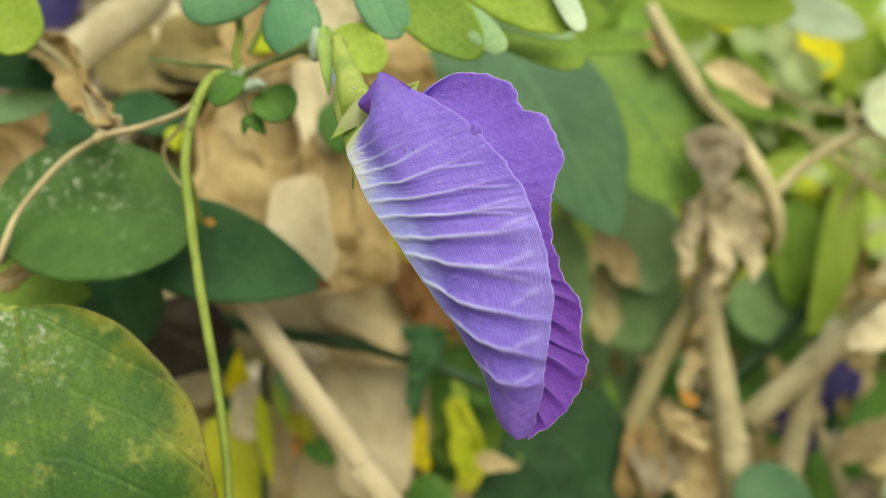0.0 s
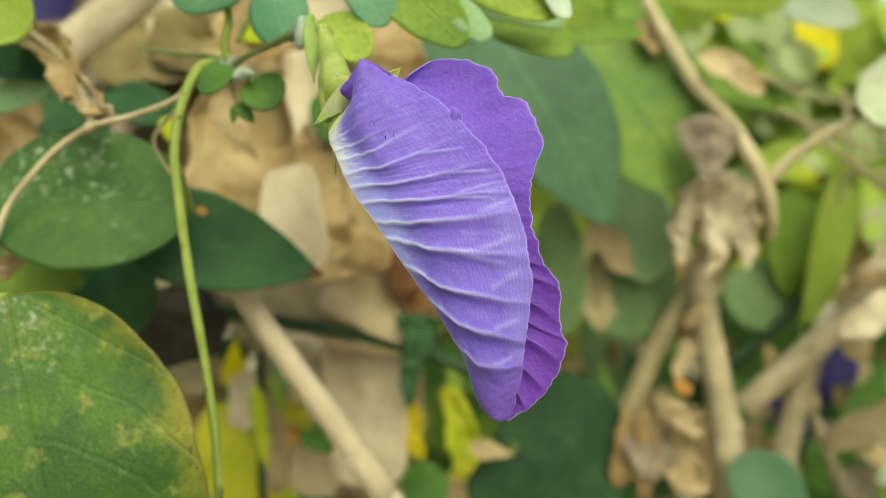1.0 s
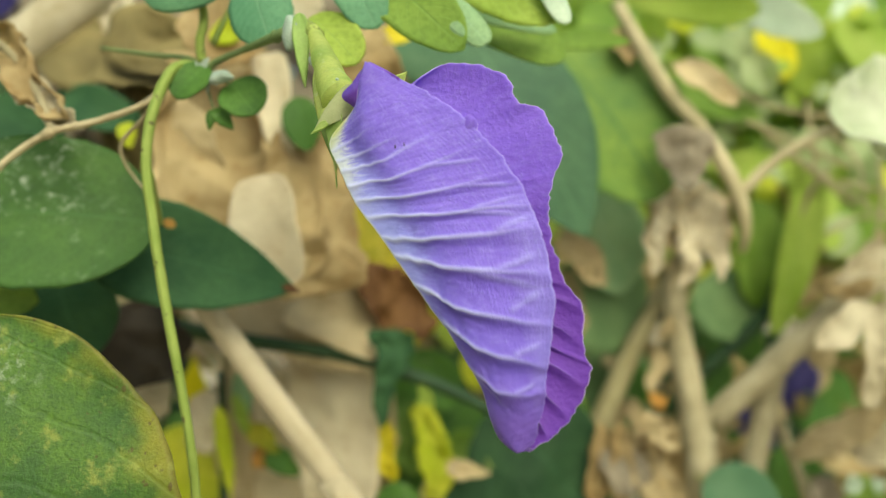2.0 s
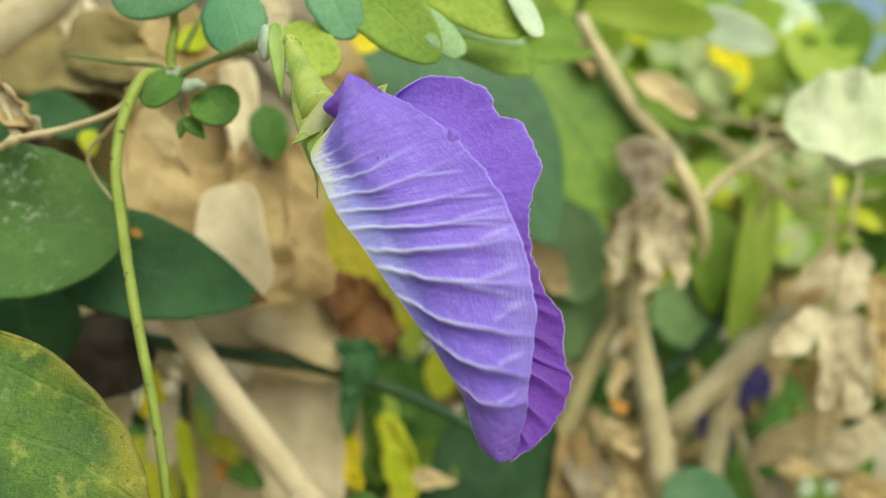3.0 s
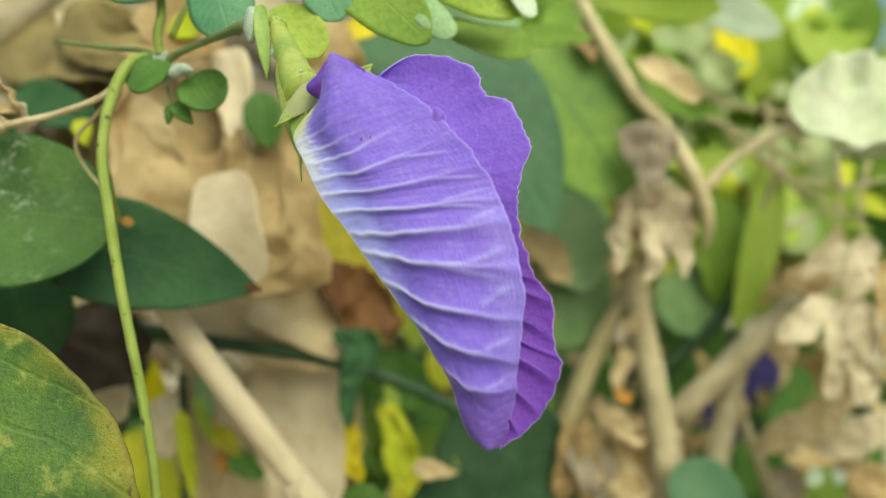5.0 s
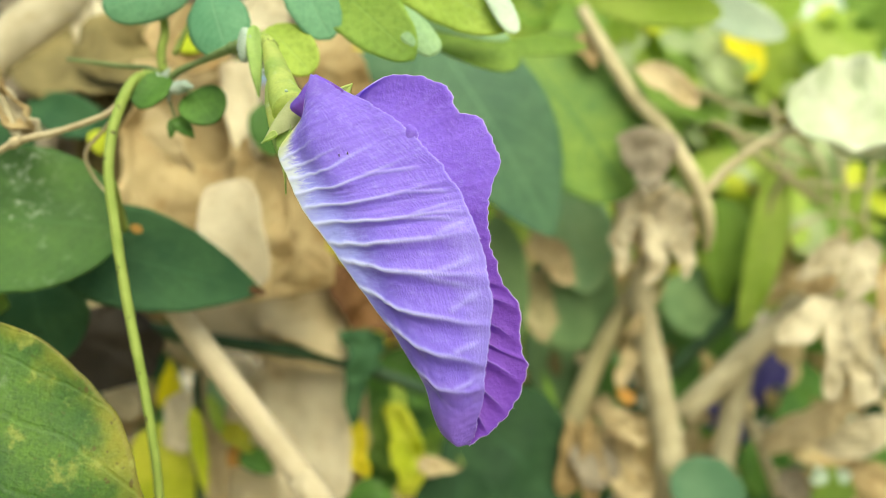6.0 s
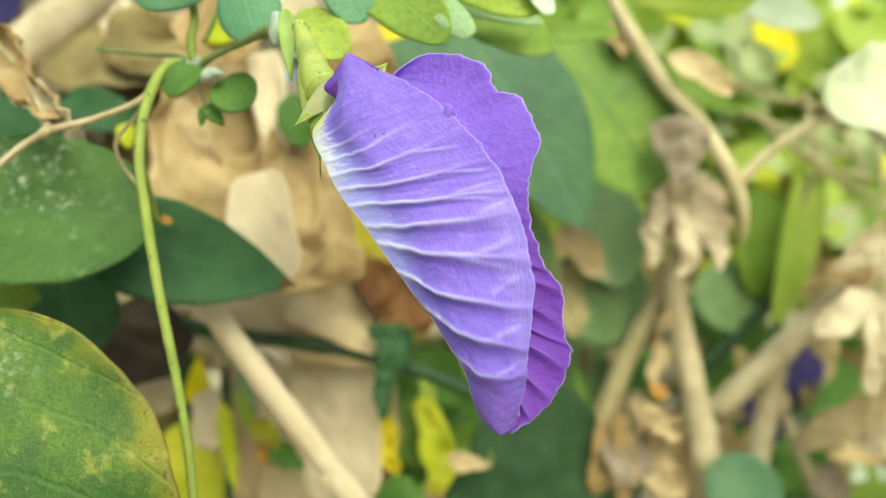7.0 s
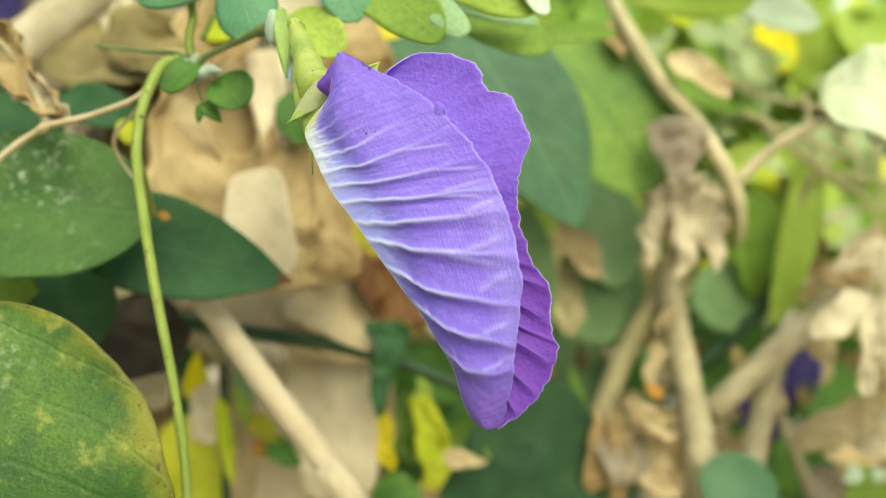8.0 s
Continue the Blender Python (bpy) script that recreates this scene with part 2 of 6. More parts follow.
def petal_mat(name, body, deep, pale, veins, relief=0.55, from_u=-1.0, tip=None, tip_shade_at=(0.45, 0.68), transl=0.42, vein_amount=0.75, rim=0.6, rim_at=(0.978, 0.993), slant=0.0, gloss=0.55):
    """A petal with faint veins that run from its inner line (v = 0) to the free edge (v = 1)."""
    m, nt, N, L, bsdf = nodes_of(name)
    u, v = uv_split(nt)
    big = noise_tex(nt, 90, 4)
    fine = noise_tex(nt, 2600, 4, 0.7)
    wob = noise_tex(nt, 240, 3)
    crinkle = noise_tex(nt, 1100, 5, 0.7)
    tc = N.new("ShaderNodeTexCoord")
    cell = N.new("ShaderNodeTexVoronoi")
    cell.inputs["Scale"].default_value = 1500
    L.new(tc.outputs["Object"], cell.inputs["Vector"])
    streak = N.new("ShaderNodeTexNoise")
    mp = N.new("ShaderNodeMapping")
    mp.inputs["Scale"].default_value = (70.0, 3.0, 1.0)
    L.new(tc.outputs["UV"], mp.inputs[0])
    L.new(mp.outputs[0], streak.inputs["Vector"])
    streak.inputs["Scale"].default_value = 1.0
    streak.inputs["Detail"].default_value = 3
    col = mixc(nt, ramp01(nt, big, 0.3, 0.7), deep, body)
    col = mixc(nt, val(nt, "MULTIPLY", ramp01(nt, streak.outputs[0], 0.45, 0.8), 0.14), col, pale)
    col = mixc(nt, val(nt, "MULTIPLY", ramp01(nt, fine, 0.42, 0.66), 0.25), col, deep)
    col = mixc(nt, val(nt, "MULTIPLY", ramp01(nt, crinkle, 0.5, 0.72), 0.18), col, pale)
    # tint towards the tip; the inside petal carries painted shade in it
    if tip:
        col = mixc(nt, val(nt, "MULTIPLY", ramp01(nt, u, *tip_shade_at), 0.85), col, tip)
    wave = val(nt, "ADD", val(nt, "MULTIPLY", u, veins), val(nt, "MULTIPLY", val(nt, "SUBTRACT", wob, 0.5), 0.35))
    wave = val(nt, "SUBTRACT", wave, val(nt, "MULTIPLY", v, slant))
    near = val(nt, "ABSOLUTE", val(nt, "SUBTRACT", val(nt, "FRACT", val(nt, "ADD", wave, 0.5)), 0.5))
    line = ramp01(nt, val(nt, "DIVIDE", near, val(nt, "SUBTRACT", 0.10, val(nt, "MULTIPLY", v, 0.06))), 1.0, 0.1)
    fade = val(nt, "MULTIPLY", ramp01(nt, v, 1.0, 0.5), ramp01(nt, u, from_u, from_u + 0.25))
    col = mixc(nt, val(nt, "MULTIPLY", val(nt, "MULTIPLY", line, fade), vein_amount), col, pale)
    col = mixc(nt, val(nt, "MULTIPLY", ramp01(nt, v, *rim_at), rim), col, tuple(min(1.0, c * 1.35) for c in pale))
    h = val(nt, "ADD", val(nt, "MULTIPLY", val(nt, "MULTIPLY", line, fade), relief), val(nt, "ADD", val(nt, "MULTIPLY", cell.outputs[0], 0.22), val(nt, "ADD", val(nt, "MULTIPLY", wob, 0.5), val(nt, "MULTIPLY", crinkle, 0.75))))
    finish(nt, bsdf, col, gloss, h, 0.6, transl, 0.0004, 0.3)
    bsdf.inputs["Sheen Weight"].default_value = 0.25
    bsdf.inputs["Sheen Roughness"].default_value = 0.4
    return m


def veined_petal_mat(name, body, deep, rosy, pale, wash, throat, foot, tip):
    """The standard petal's outer face; the map "Veins" holds how much of a white vein passes (x) and the shade painted
    below it (y).
    """
    m, nt, N, L, bsdf = nodes_of(name)
    u, v = uv_split(nt)
    vm = N.new("ShaderNodeUVMap")
    vm.uv_map = "Veins"
    sp = N.new("ShaderNodeSeparateXYZ")
    L.new(vm.outputs[0], sp.inputs[0])
    vein, vein_shade = sp.outputs[0], sp.outputs[1]
    tc = N.new("ShaderNodeTexCoord")
    big = noise_tex(nt, 130, 4)
    fine = noise_tex(nt, 2800, 4, 0.7)
    crinkle = noise_tex(nt, 1000, 5, 0.7)
    streaks = []
    for scale in ((26.0, 150.0, 1.0), (150.0, 9.0, 1.0)):
        mp = N.new("ShaderNodeMapping")
        mp.inputs["Scale"].default_value = scale
        L.new(tc.outputs["UV"], mp.inputs[0])
        st = N.new("ShaderNodeTexNoise")
        st.inputs["Scale"].default_value = 1.0
        st.inputs["Detail"].default_value = 4
        st.inputs["Distortion"].default_value = 0.6
        L.new(mp.outputs[0], st.inputs["Vector"])
        streaks.append(st.outputs[0])
    cell = N.new("ShaderNodeTexVoronoi")
    cell.feature = "DISTANCE_TO_EDGE"
    mp = N.new("ShaderNodeMapping")
    mp.inputs["Scale"].default_value = (70.0, 62.0, 1.0)
    L.new(tc.outputs["UV"], mp.inputs[0])
    L.new(mp.outputs[0], cell.inputs["Vector"])
    cell.inputs["Scale"].default_value = 1.0
    net = ramp01(nt, cell.outputs[0], 0.14, 0.0)
    col = mixc(nt, ramp01(nt, big, 0.32, 0.68), deep, body)
    col = mixc(nt, val(nt, "MULTIPLY", ramp01(nt, val(nt, "ADD", v, val(nt, "MULTIPLY", val(nt, "SUBTRACT", big, 0.5), 0.5)), 0.35, 0.85), 0.55), col, rosy)
    col = mixc(nt, val(nt, "MULTIPLY", ramp01(nt, streaks[0], 0.48, 0.74), 0.13), col, pale)
    col = mixc(nt, val(nt, "MULTIPLY", ramp01(nt, streaks[1], 0.50, 0.75), 0.10), col, pale)
    col = mixc(nt, val(nt, "MULTIPLY", ramp01(nt, fine, 0.42, 0.66), 0.25), col, deep)
    col = mixc(nt, val(nt, "MULTIPLY", ramp01(nt, crinkle, 0.5, 0.74), 0.13), col, pale)
    col = mixc(nt, val(nt, "MULTIPLY", net, val(nt, "MULTIPLY", ramp01(nt, v, 0.2, 0.5), 0.07)), col, deep)
    # shade below the veins, painted as deeper violet
    col = mixc(nt, val(nt, "MULTIPLY", vein_shade, 0.55), col, deep)
    # lower petal darkened: deeper pigment and its shade, both in the colour
    col = mixc(nt, val(nt, "MULTIPLY", ramp01(nt, u, 0.42, 0.74), 0.55), col, tuple(c * 0.92 for c in deep))
    # pale strip along the fold and free edge, brownish tip
    strip = val(nt, "MULTIPLY", ramp01(nt, v, 0.84, 0.95), val(nt, "MULTIPLY", ramp01(nt, u, 0.36, 0.52), ramp01(nt, u, 0.84, 0.74)))
    col = mixc(nt, val(nt, "MULTIPLY", strip, 0.12), col, pale)
    col = mixc(nt, val(nt, "MULTIPLY", ramp01(nt, val(nt, "ADD", u, val(nt, "MULTIPLY", val(nt, "SUBTRACT", big, 0.5), 0.2)), 0.70, 0.84), 0.8), col, tip)
    # white-blue wash from the spine, creamy throat and greenish foot
    reach = val(nt, "ADD", v, val(nt, "MULTIPLY", val(nt, "SUBTRACT", streaks[1], 0.5), 0.45))
    near_spine = val(nt, "MULTIPLY", ramp01(nt, val(nt, "ADD", reach, val(nt, "MULTIPLY", ramp01(nt, u, 0.50, 0.70), 0.30)), 0.66, 0.05), val(nt, "MULTIPLY", ramp01(nt, u, 0.86, 0.56), ramp01(nt, u, 0.10, 0.28)))
    col = mixc(nt, val(nt, "MULTIPLY", near_spine, 0.92), col, wash)
    cream = val(nt, "MULTIPLY", ramp01(nt, val(nt, "ADD", reach, val(nt, "MULTIPLY", u, 0.35)), 0.40, 0.16), val(nt, "MULTIPLY", ramp01(nt, u, 0.46, 0.22), ramp01(nt, u, 0.03, 0.08)))
    col = mixc(nt, val(nt, "MULTIPLY", cream, 0.85), col, throat)
    green = val(nt, "MULTIPLY", ramp01(nt, val(nt, "ADD", u, val(nt, "MULTIPLY", v, 0.15)), 0.20, 0.10), ramp01(nt, v, 0.40, 0.18))
    col = mixc(nt, green, col, foot)
    col = mixc(nt, vein, col, pale)
    col = mixc(nt, val(nt, "MULTIPLY", ramp01(nt, v, 0.992, 0.999), 0.15), col, (0.80, 0.80, 0.97))
    col = mixc(nt, val(nt, "MULTIPLY", ramp01(nt, v, 0.025, 0.006), 0.8), col, throat)
    h = val(nt, "ADD", val(nt, "MULTIPLY", crinkle, 0.6), val(nt, "ADD", val(nt, "MULTIPLY", net, -0.12), val(nt, "MULTIPLY", streaks[0], 0.5)))
    h = val(nt, "ADD", h, val(nt, "ADD", val(nt, "MULTIPLY", vein, 0.35), val(nt, "MULTIPLY", fine, 0.15)))
    finish(nt, bsdf, col, 0.52, h, 0.42, 0.40, 0.0004, 0.32)
    bsdf.inputs["Sheen Weight"].default_value = 0.25
    bsdf.inputs["Sheen Roughness"].default_value = 0.4
    return m


M_PETAL = veined_petal_mat("petal_outside", (0.235, 0.175, 0.78), (0.17, 0.108, 0.65), (0.285, 0.160, 0.75), (0.66, 0.70, 0.97), (0.42, 0.46, 0.95), (0.74, 0.79, 0.78), (0.58, 0.64, 0.20), (0.185, 0.095, 0.49))
# tip: magenta hue plus the lower half's shade, put into the colour
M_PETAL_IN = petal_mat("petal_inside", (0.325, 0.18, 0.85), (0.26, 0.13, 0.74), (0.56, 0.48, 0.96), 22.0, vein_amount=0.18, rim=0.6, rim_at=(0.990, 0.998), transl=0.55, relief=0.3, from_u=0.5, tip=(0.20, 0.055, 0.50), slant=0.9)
M_KEEL = petal_mat("petal_keel", (0.26, 0.15, 0.74), (0.20, 0.10, 0.62), (0.5, 0.42, 0.92), 3.0, vein_amount=0.05, relief=0.0, rim=0.8, rim_at=(0.93, 0.98))
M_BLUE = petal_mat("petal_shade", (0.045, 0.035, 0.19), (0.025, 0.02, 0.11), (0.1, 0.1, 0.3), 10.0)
M_CREAM = petal_mat("petal_cream", (0.74, 0.77, 0.62), (0.50, 0.58, 0.36), (0.84, 0.85, 0.78), 7.0, vein_amount=0.3, relief=0.9)
M_FUZZ = petal_mat("petal_fuzz", (0.72, 0.70, 0.92), (0.66, 0.63, 0.90), (0.8, 0.8, 0.95), 3.0, vein_amount=0.0)
M_CALYX = leaf_mat("calyx_green", (0.36, 0.50, 0.14), (0.64, 0.70, 0.24), (0.58, 0.64, 0.2), transl=0.6, veins=3.0, vein_mix=0.05, scale=420, rough=0.42, shine=0.45, emboss=0.0, grain=0.2, spots=(0.74, 0.78, 0.52), spot_cut=0.56)
M_STIPULE = leaf_mat("stipule_green", (0.26, 0.43, 0.10), (0.44, 0.58, 0.20), (0.5, 0.62, 0.3), transl=0.5, scale=420, vein_mix=0.2, emboss=0.2, grain=0.2)
M_BRACT = leaf_mat("bract_grey", (0.44, 0.48, 0.24), (0.52, 0.55, 0.32), (0.5, 0.52, 0.36), transl=0.55, scale=500, vein_mix=0.1, emboss=0.1, grain=0.15)
M_BUD = leaf_mat("bud_downy", (0.27, 0.35, 0.28), (0.46, 0.52, 0.46), (0.7, 0.74, 0.7), rough=0.8, transl=0.1, scale=700)
M_LEAF = leaf_mat("leaf_green", (0.045, 0.115, 0.018), (0.085, 0.18, 0.03), (0.12, 0.25, 0.07), spots=(0.22, 0.31, 0.17), spot_cut=0.56, transl=0.22, net=0.08, bump=0.6)
M_BIG = leaf_mat("leaf_mottled", (0.028, 0.084, 0.011), (0.078, 0.158, 0.013), (0.04, 0.10, 0.02), spots=(0.27, 0.29, 0.06), edge=(0.26, 0.215, 0.018), mould=(0.50, 0.54, 0.46), mould_cut=(0.49, 0.68),
                 spot_cut=0.54, transl=0.22, veins=5.0, vein_mix=0.05, grain=0.5, net=0.02, emboss=0.26, dots=(0.07, 0.045, 0.012), bump=1.0, shine=0.34, rough=0.44)
M_DUSTY = leaf_mat("leaf_dusty", (0.036, 0.092, 0.017), (0.067, 0.142, 0.028), (0.06, 0.14, 0.04), spots=(0.20, 0.29, 0.16), spot_cut=0.58, transl=0.22, net=0.08, bump=0.6, emboss=0.4,
                   mould=(0.46, 0.52, 0.42), mould_at=(0.25, 0.5, 0.62, 0.42), mould_cut=(0.52, 0.68))
M_TEALMID = leaf_mat("leaf_bluish_mid", (0.050, 0.118, 0.066), (0.082, 0.165, 0.085), (0.13, 0.24, 0.13), transl=0.25, rough=0.55, vein_mix=0.5, scale=120, veins=7.0)
M_VEINED = leaf_mat("leaf_fresh_veined", (0.10, 0.205, 0.045), (0.22, 0.33, 0.065), (0.060, 0.155, 0.055), transl=0.35, vein_mix=0.6, scale=110, veins=6.0)
M_LEMON = leaf_mat("leaf_lemon", (0.74, 0.68, 0.02), (0.86, 0.80, 0.05), (0.75, 0.7, 0.15), transl=0.5)
M_HAZE = leaf_mat("leaf_pale_olive", (0.34, 0.43, 0.20), (0.48, 0.55, 0.30), (0.46, 0.54, 0.3), transl=0.45, scale=150)
M_LIMEYEL = leaf_mat("leaf_lime_yellow", (0.34, 0.46, 0.06), (0.48, 0.58, 0.12), (0.4, 0.54, 0.16), edge=(0.78, 0.74, 0.06), transl=0.55, scale=120, vein_mix=0.5)
M_OCHRE = leaf_mat("leaf_ochre", (0.30, 0.33, 0.035), (0.66, 0.54, 0.045), (0.70, 0.60, 0.12), spots=(0.30, 0.15, 0.03), spot_cut=0.66, transl=0.45, scale=90, vein_mix=0.5, veins=6.0)
M_SAGE = leaf_mat("leaf_sage", (0.14, 0.235, 0.10), (0.21, 0.32, 0.135), (0.2, 0.3, 0.14), transl=0.3, rough=0.6)
M_TEAL = leaf_mat("leaf_bluish", (0.095, 0.24, 0.13), (0.145, 0.31, 0.17), (0.22, 0.38, 0.22), transl=0.25, rough=0.55)
M_TEALDK = leaf_mat("leaf_bluish_deep", (0.068, 0.15, 0.078), (0.105, 0.195, 0.105), (0.1, 0.2, 0.11), transl=0.25, rough=0.6)
M_TEAL_PALE = leaf_mat("leaf_bluish_pale", (0.224, 0.380, 0.192), (0.314, 0.460, 0.240), (0.34, 0.5, 0.36), transl=0.3, rough=0.6)
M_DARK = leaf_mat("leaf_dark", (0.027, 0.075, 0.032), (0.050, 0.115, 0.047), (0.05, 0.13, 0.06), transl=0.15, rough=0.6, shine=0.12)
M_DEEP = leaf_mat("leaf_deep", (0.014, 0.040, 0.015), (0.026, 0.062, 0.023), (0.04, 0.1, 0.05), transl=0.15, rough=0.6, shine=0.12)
M_LIME = leaf_mat("leaf_lime", (0.33, 0.465, 0.065), (0.48, 0.60, 0.13), (0.38, 0.52, 0.16), transl=0.55, scale=150, vein_mix=0.5)
M_FRESH = leaf_mat("leaf_fresh", (0.185, 0.315, 0.045), (0.285, 0.42, 0.08), (0.25, 0.4, 0.1), transl=0.5, scale=150, vein_mix=0.5)
M_PALE = leaf_mat("leaf_pale_underside", (0.48, 0.60, 0.46), (0.62, 0.72, 0.58), (0.6, 0.7, 0.55), transl=0.35, rough=0.6)
M_YELLOW = leaf_mat("leaf_yellow", (0.62, 0.55, 0.02), (0.78, 0.68, 0.05), (0.7, 0.6, 0.15), spots=(0.34, 0.16, 0.03), spot_cut=0.7, transl=0.45)
M_YELGRN = leaf_mat("leaf_yellowgreen", (0.56, 0.64, 0.04), (0.84, 0.84, 0.12), (0.6, 0.65, 0.2), transl=0.6, scale=140)
M_RUST = dry_mat("leaf_rust", (0.10, 0.045, 0.018), (0.19, 0.095, 0.035), (0.07, 0.03, 0.012))
M_ORANGE = dry_mat("dry_orange", (0.42, 0.22, 0.05), (0.58, 0.34, 0.10), (0.3, 0.14, 0.03), transl=0.3)
M_DRY = dry_mat("dry_tan", (0.31, 0.215, 0.095), (0.56, 0.445, 0.245), (0.30, 0.18, 0.06), transl=0.4, scale=110)
M_DRYPALE = dry_mat("dry_pale", (0.46, 0.40, 0.27), (0.66, 0.60, 0.45), (0.42, 0.33, 0.19), transl=0.4)
M_DRYCREAM = dry_mat("dry_cream", (0.50, 0.395, 0.215), (0.71, 0.61, 0.40), (0.40, 0.28, 0.12), transl=0.45, scale=95)
M_DRYLIGHT = dry_mat("dry_light", (0.64, 0.56, 0.40), (0.80, 0.73, 0.56), (0.54, 0.43, 0.26), transl=0.45)
M_DRYMID = dry_mat("dry_mid", (0.36, 0.28, 0.15), (0.54, 0.445, 0.27), (0.27, 0.18, 0.08), transl=0.35, scale=95)
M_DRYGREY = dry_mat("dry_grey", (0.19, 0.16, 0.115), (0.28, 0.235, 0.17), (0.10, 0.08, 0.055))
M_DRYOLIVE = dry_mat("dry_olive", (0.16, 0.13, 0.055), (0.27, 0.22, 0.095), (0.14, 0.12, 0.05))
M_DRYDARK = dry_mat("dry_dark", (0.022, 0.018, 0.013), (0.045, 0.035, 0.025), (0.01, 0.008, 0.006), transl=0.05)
M_STEM = bark_mat("stem_green", (0.155, 0.215, 0.038), (0.25, 0.305, 0.075), rough=0.6, speck=(0.06, 0.05, 0.02))
M_STEMOL = bark_mat("stem_olive", (0.10, 0.15, 0.05), (0.17, 0.23, 0.09), rough=0.55)
M_STEMDK = bark_mat("stem_dark", (0.013, 0.036, 0.015), (0.026, 0.06, 0.022), rough=0.5)
M_STICK = bark_mat("stick_tan", (0.40, 0.335, 0.22), (0.49, 0.42, 0.295), rough=0.8)
M_TWIG = bark_mat("twig_dry", (0.25, 0.215, 0.13), (0.42, 0.37, 0.245), rough=0.8, scale=200)
M_TWIGPALE = bark_mat("twig_pale", (0.33, 0.285, 0.165), (0.52, 0.46, 0.30), rough=0.8, scale=180)
M_TWIGBR = bark_mat("twig_brown", (0.30, 0.24, 0.14), (0.48, 0.41, 0.27), rough=0.8)
M_TWIGOL = bark_mat("twig_olive", (0.23, 0.20, 0.10), (0.34, 0.30, 0.17), rough=0.75)
# ground is out of view; its pale tone is added to bounce light upward
M_SOIL = dry_mat("soil", (0.24, 0.20, 0.13), (0.36, 0.31, 0.21), (0.16, 0.15, 0.08), transl=0.0, scale=12)


# ================= kinds of things =================
def blade(base, tip, width, face=(0, -1, 0.25), cup=0.15, droop=0.05, a=0.55, b=0.65, rough=0.0, seed=0, nu=26, nv=13, curl=0.0, ripple=0.0, fold=0.0, pleat=0.0, pleats=2.5):
    """Grid of a leaf blade from base to tip; face: where its upper side looks."""
    B, T = np.array(base, float), np.array(tip, float)
    e1 = T - B
    ln = np.linalg.norm(e1)
    d = e1 / ln
    n = np.array(face, float)
    n -= d * n.dot(d)
    n /= np.linalg.norm(n)
    e2 = np.cross(n, d)
    top = a / (a + b)
    peak = top ** a * (1 - top) ** b
    g = np.zeros((nu, nv, 3))
    for i in range(nu):
        s = i / (nu - 1)
        q = min(max(s, 0.0012), 0.9988)
        w = width / 2 * q ** a * (1 - q) ** b / peak
        for j in range(nv):
            v = 2 * j / (nv - 1) - 1
            x = v * w * (1 + 0.05 * noise.noise(Vector((s * 5, seed * 1.7 + (3 if v > 0 else 0), width * 900))) + 0.025 * noise.noise(Vector((s * 17, seed + (3 if v > 0 else 0), width * 700))))
            z = cup * w * (v * v) + fold * abs(x) + droop * ln * math.sin(math.pi * s)
            if pleat:
                z += pleat * w * abs(math.sin(math.pi * pleats * (v + 0.35 * s) + seed))
            if curl:
                ang = curl * v
                x, z = w * math.sin(ang) / max(abs(curl), 0.2), z + w * (1 - math.cos(ang)) / max(abs(curl), 0.2)
            z += (ripple * math.sin(s * 19 + seed) + 0.06 * noise.noise(Vector((s * 4, v * 1.5, width * 900 + seed)))) * w * abs(v)
            p = B + d * (ln * s) + e2 * x + n * z
            if rough:
                k = Vector(p / width * 1.3) + Vector((seed * 3.7, seed * 1.3, 0))
                k2 = Vector(p / width * 3.6) + Vector((seed * 5.1, 0, seed))
                near, _ = noise.voronoi(k * 1.25 + Vector((0, 4, 0)))
                crease = 0.5 - min(near[1] - near[0], 0.7) * 1.3
                p = p + n * (noise.noise(k) * 0.8 + crease * 1.1 + noise.noise(k2) * 0.12) * rough * width \
                    + e2 * (noise.noise(k + Vector((9, 0, 0))) * 1.3 + noise.noise(k2 * 1.4) * 0.5) * rough * width \
                    + d * (noise.noise(k + Vector((0, 9, 0))) * 1.1 + noise.noise(k2 + Vector((0, 9, 0))) * 0.5) * rough * width
            g[i, j] = p
    return g


def leaf(base, tip, width, mat, label, category="leaf", name="leaf", thick=0.00035, stalk=None, rib=True, kind_mat=None, **kw):
    """A leaf: blade with a raised midrib, and a stalk where it shows."""
    g = blade(base, tip, width, **kw)
    ob = tagged(part(name, sheet(name, g, thick), mat), label, category)
    if rib:
        c = g[:, g.shape[1] // 2]
        c = c + grid_normals(g)[:, g.shape[1] // 2] * -thick * 0.5
        w = max(width * 0.009, 0.00014)
        part("midrib", tube("midrib", [tuple(c[k]) for k in (0, 4, 9, 14, 19, 24)], [w * 1.3, w, w * 0.3], 20, 6), mat, ob)
    if not stalk and rib and base[1] > 0.15:
        B, D = Vector(base), Vector(tip) - Vector(base)
        stalk = [tuple(B), tuple(B + D * 0.02 + Vector((0, 0.14, 0)) * D.length), tuple(B + D * 0.02 + Vector((0, 0.45, 0)) * D.length)]
    if stalk:
        part("stalk", tube("stalk", stalk, [width * 0.025, width * 0.02], 12, 8), kind_mat or M_STEM, ob)
    return ob


def dry_leaf(base, tip, width, mat, label, rough=0.16, seed=1, **kw):
    kw.setdefault("nu", 30)
    kw.setdefault("nv", 17)
    kw.setdefault("rib", True)
    rough = rough * 1.1
    kw.setdefault("kind_mat", M_TWIGBR)
    return leaf(base, tip, width, mat, label, "dry leaf", "dry_leaf", thick=0.0003, rough=rough, seed=seed, **kw)


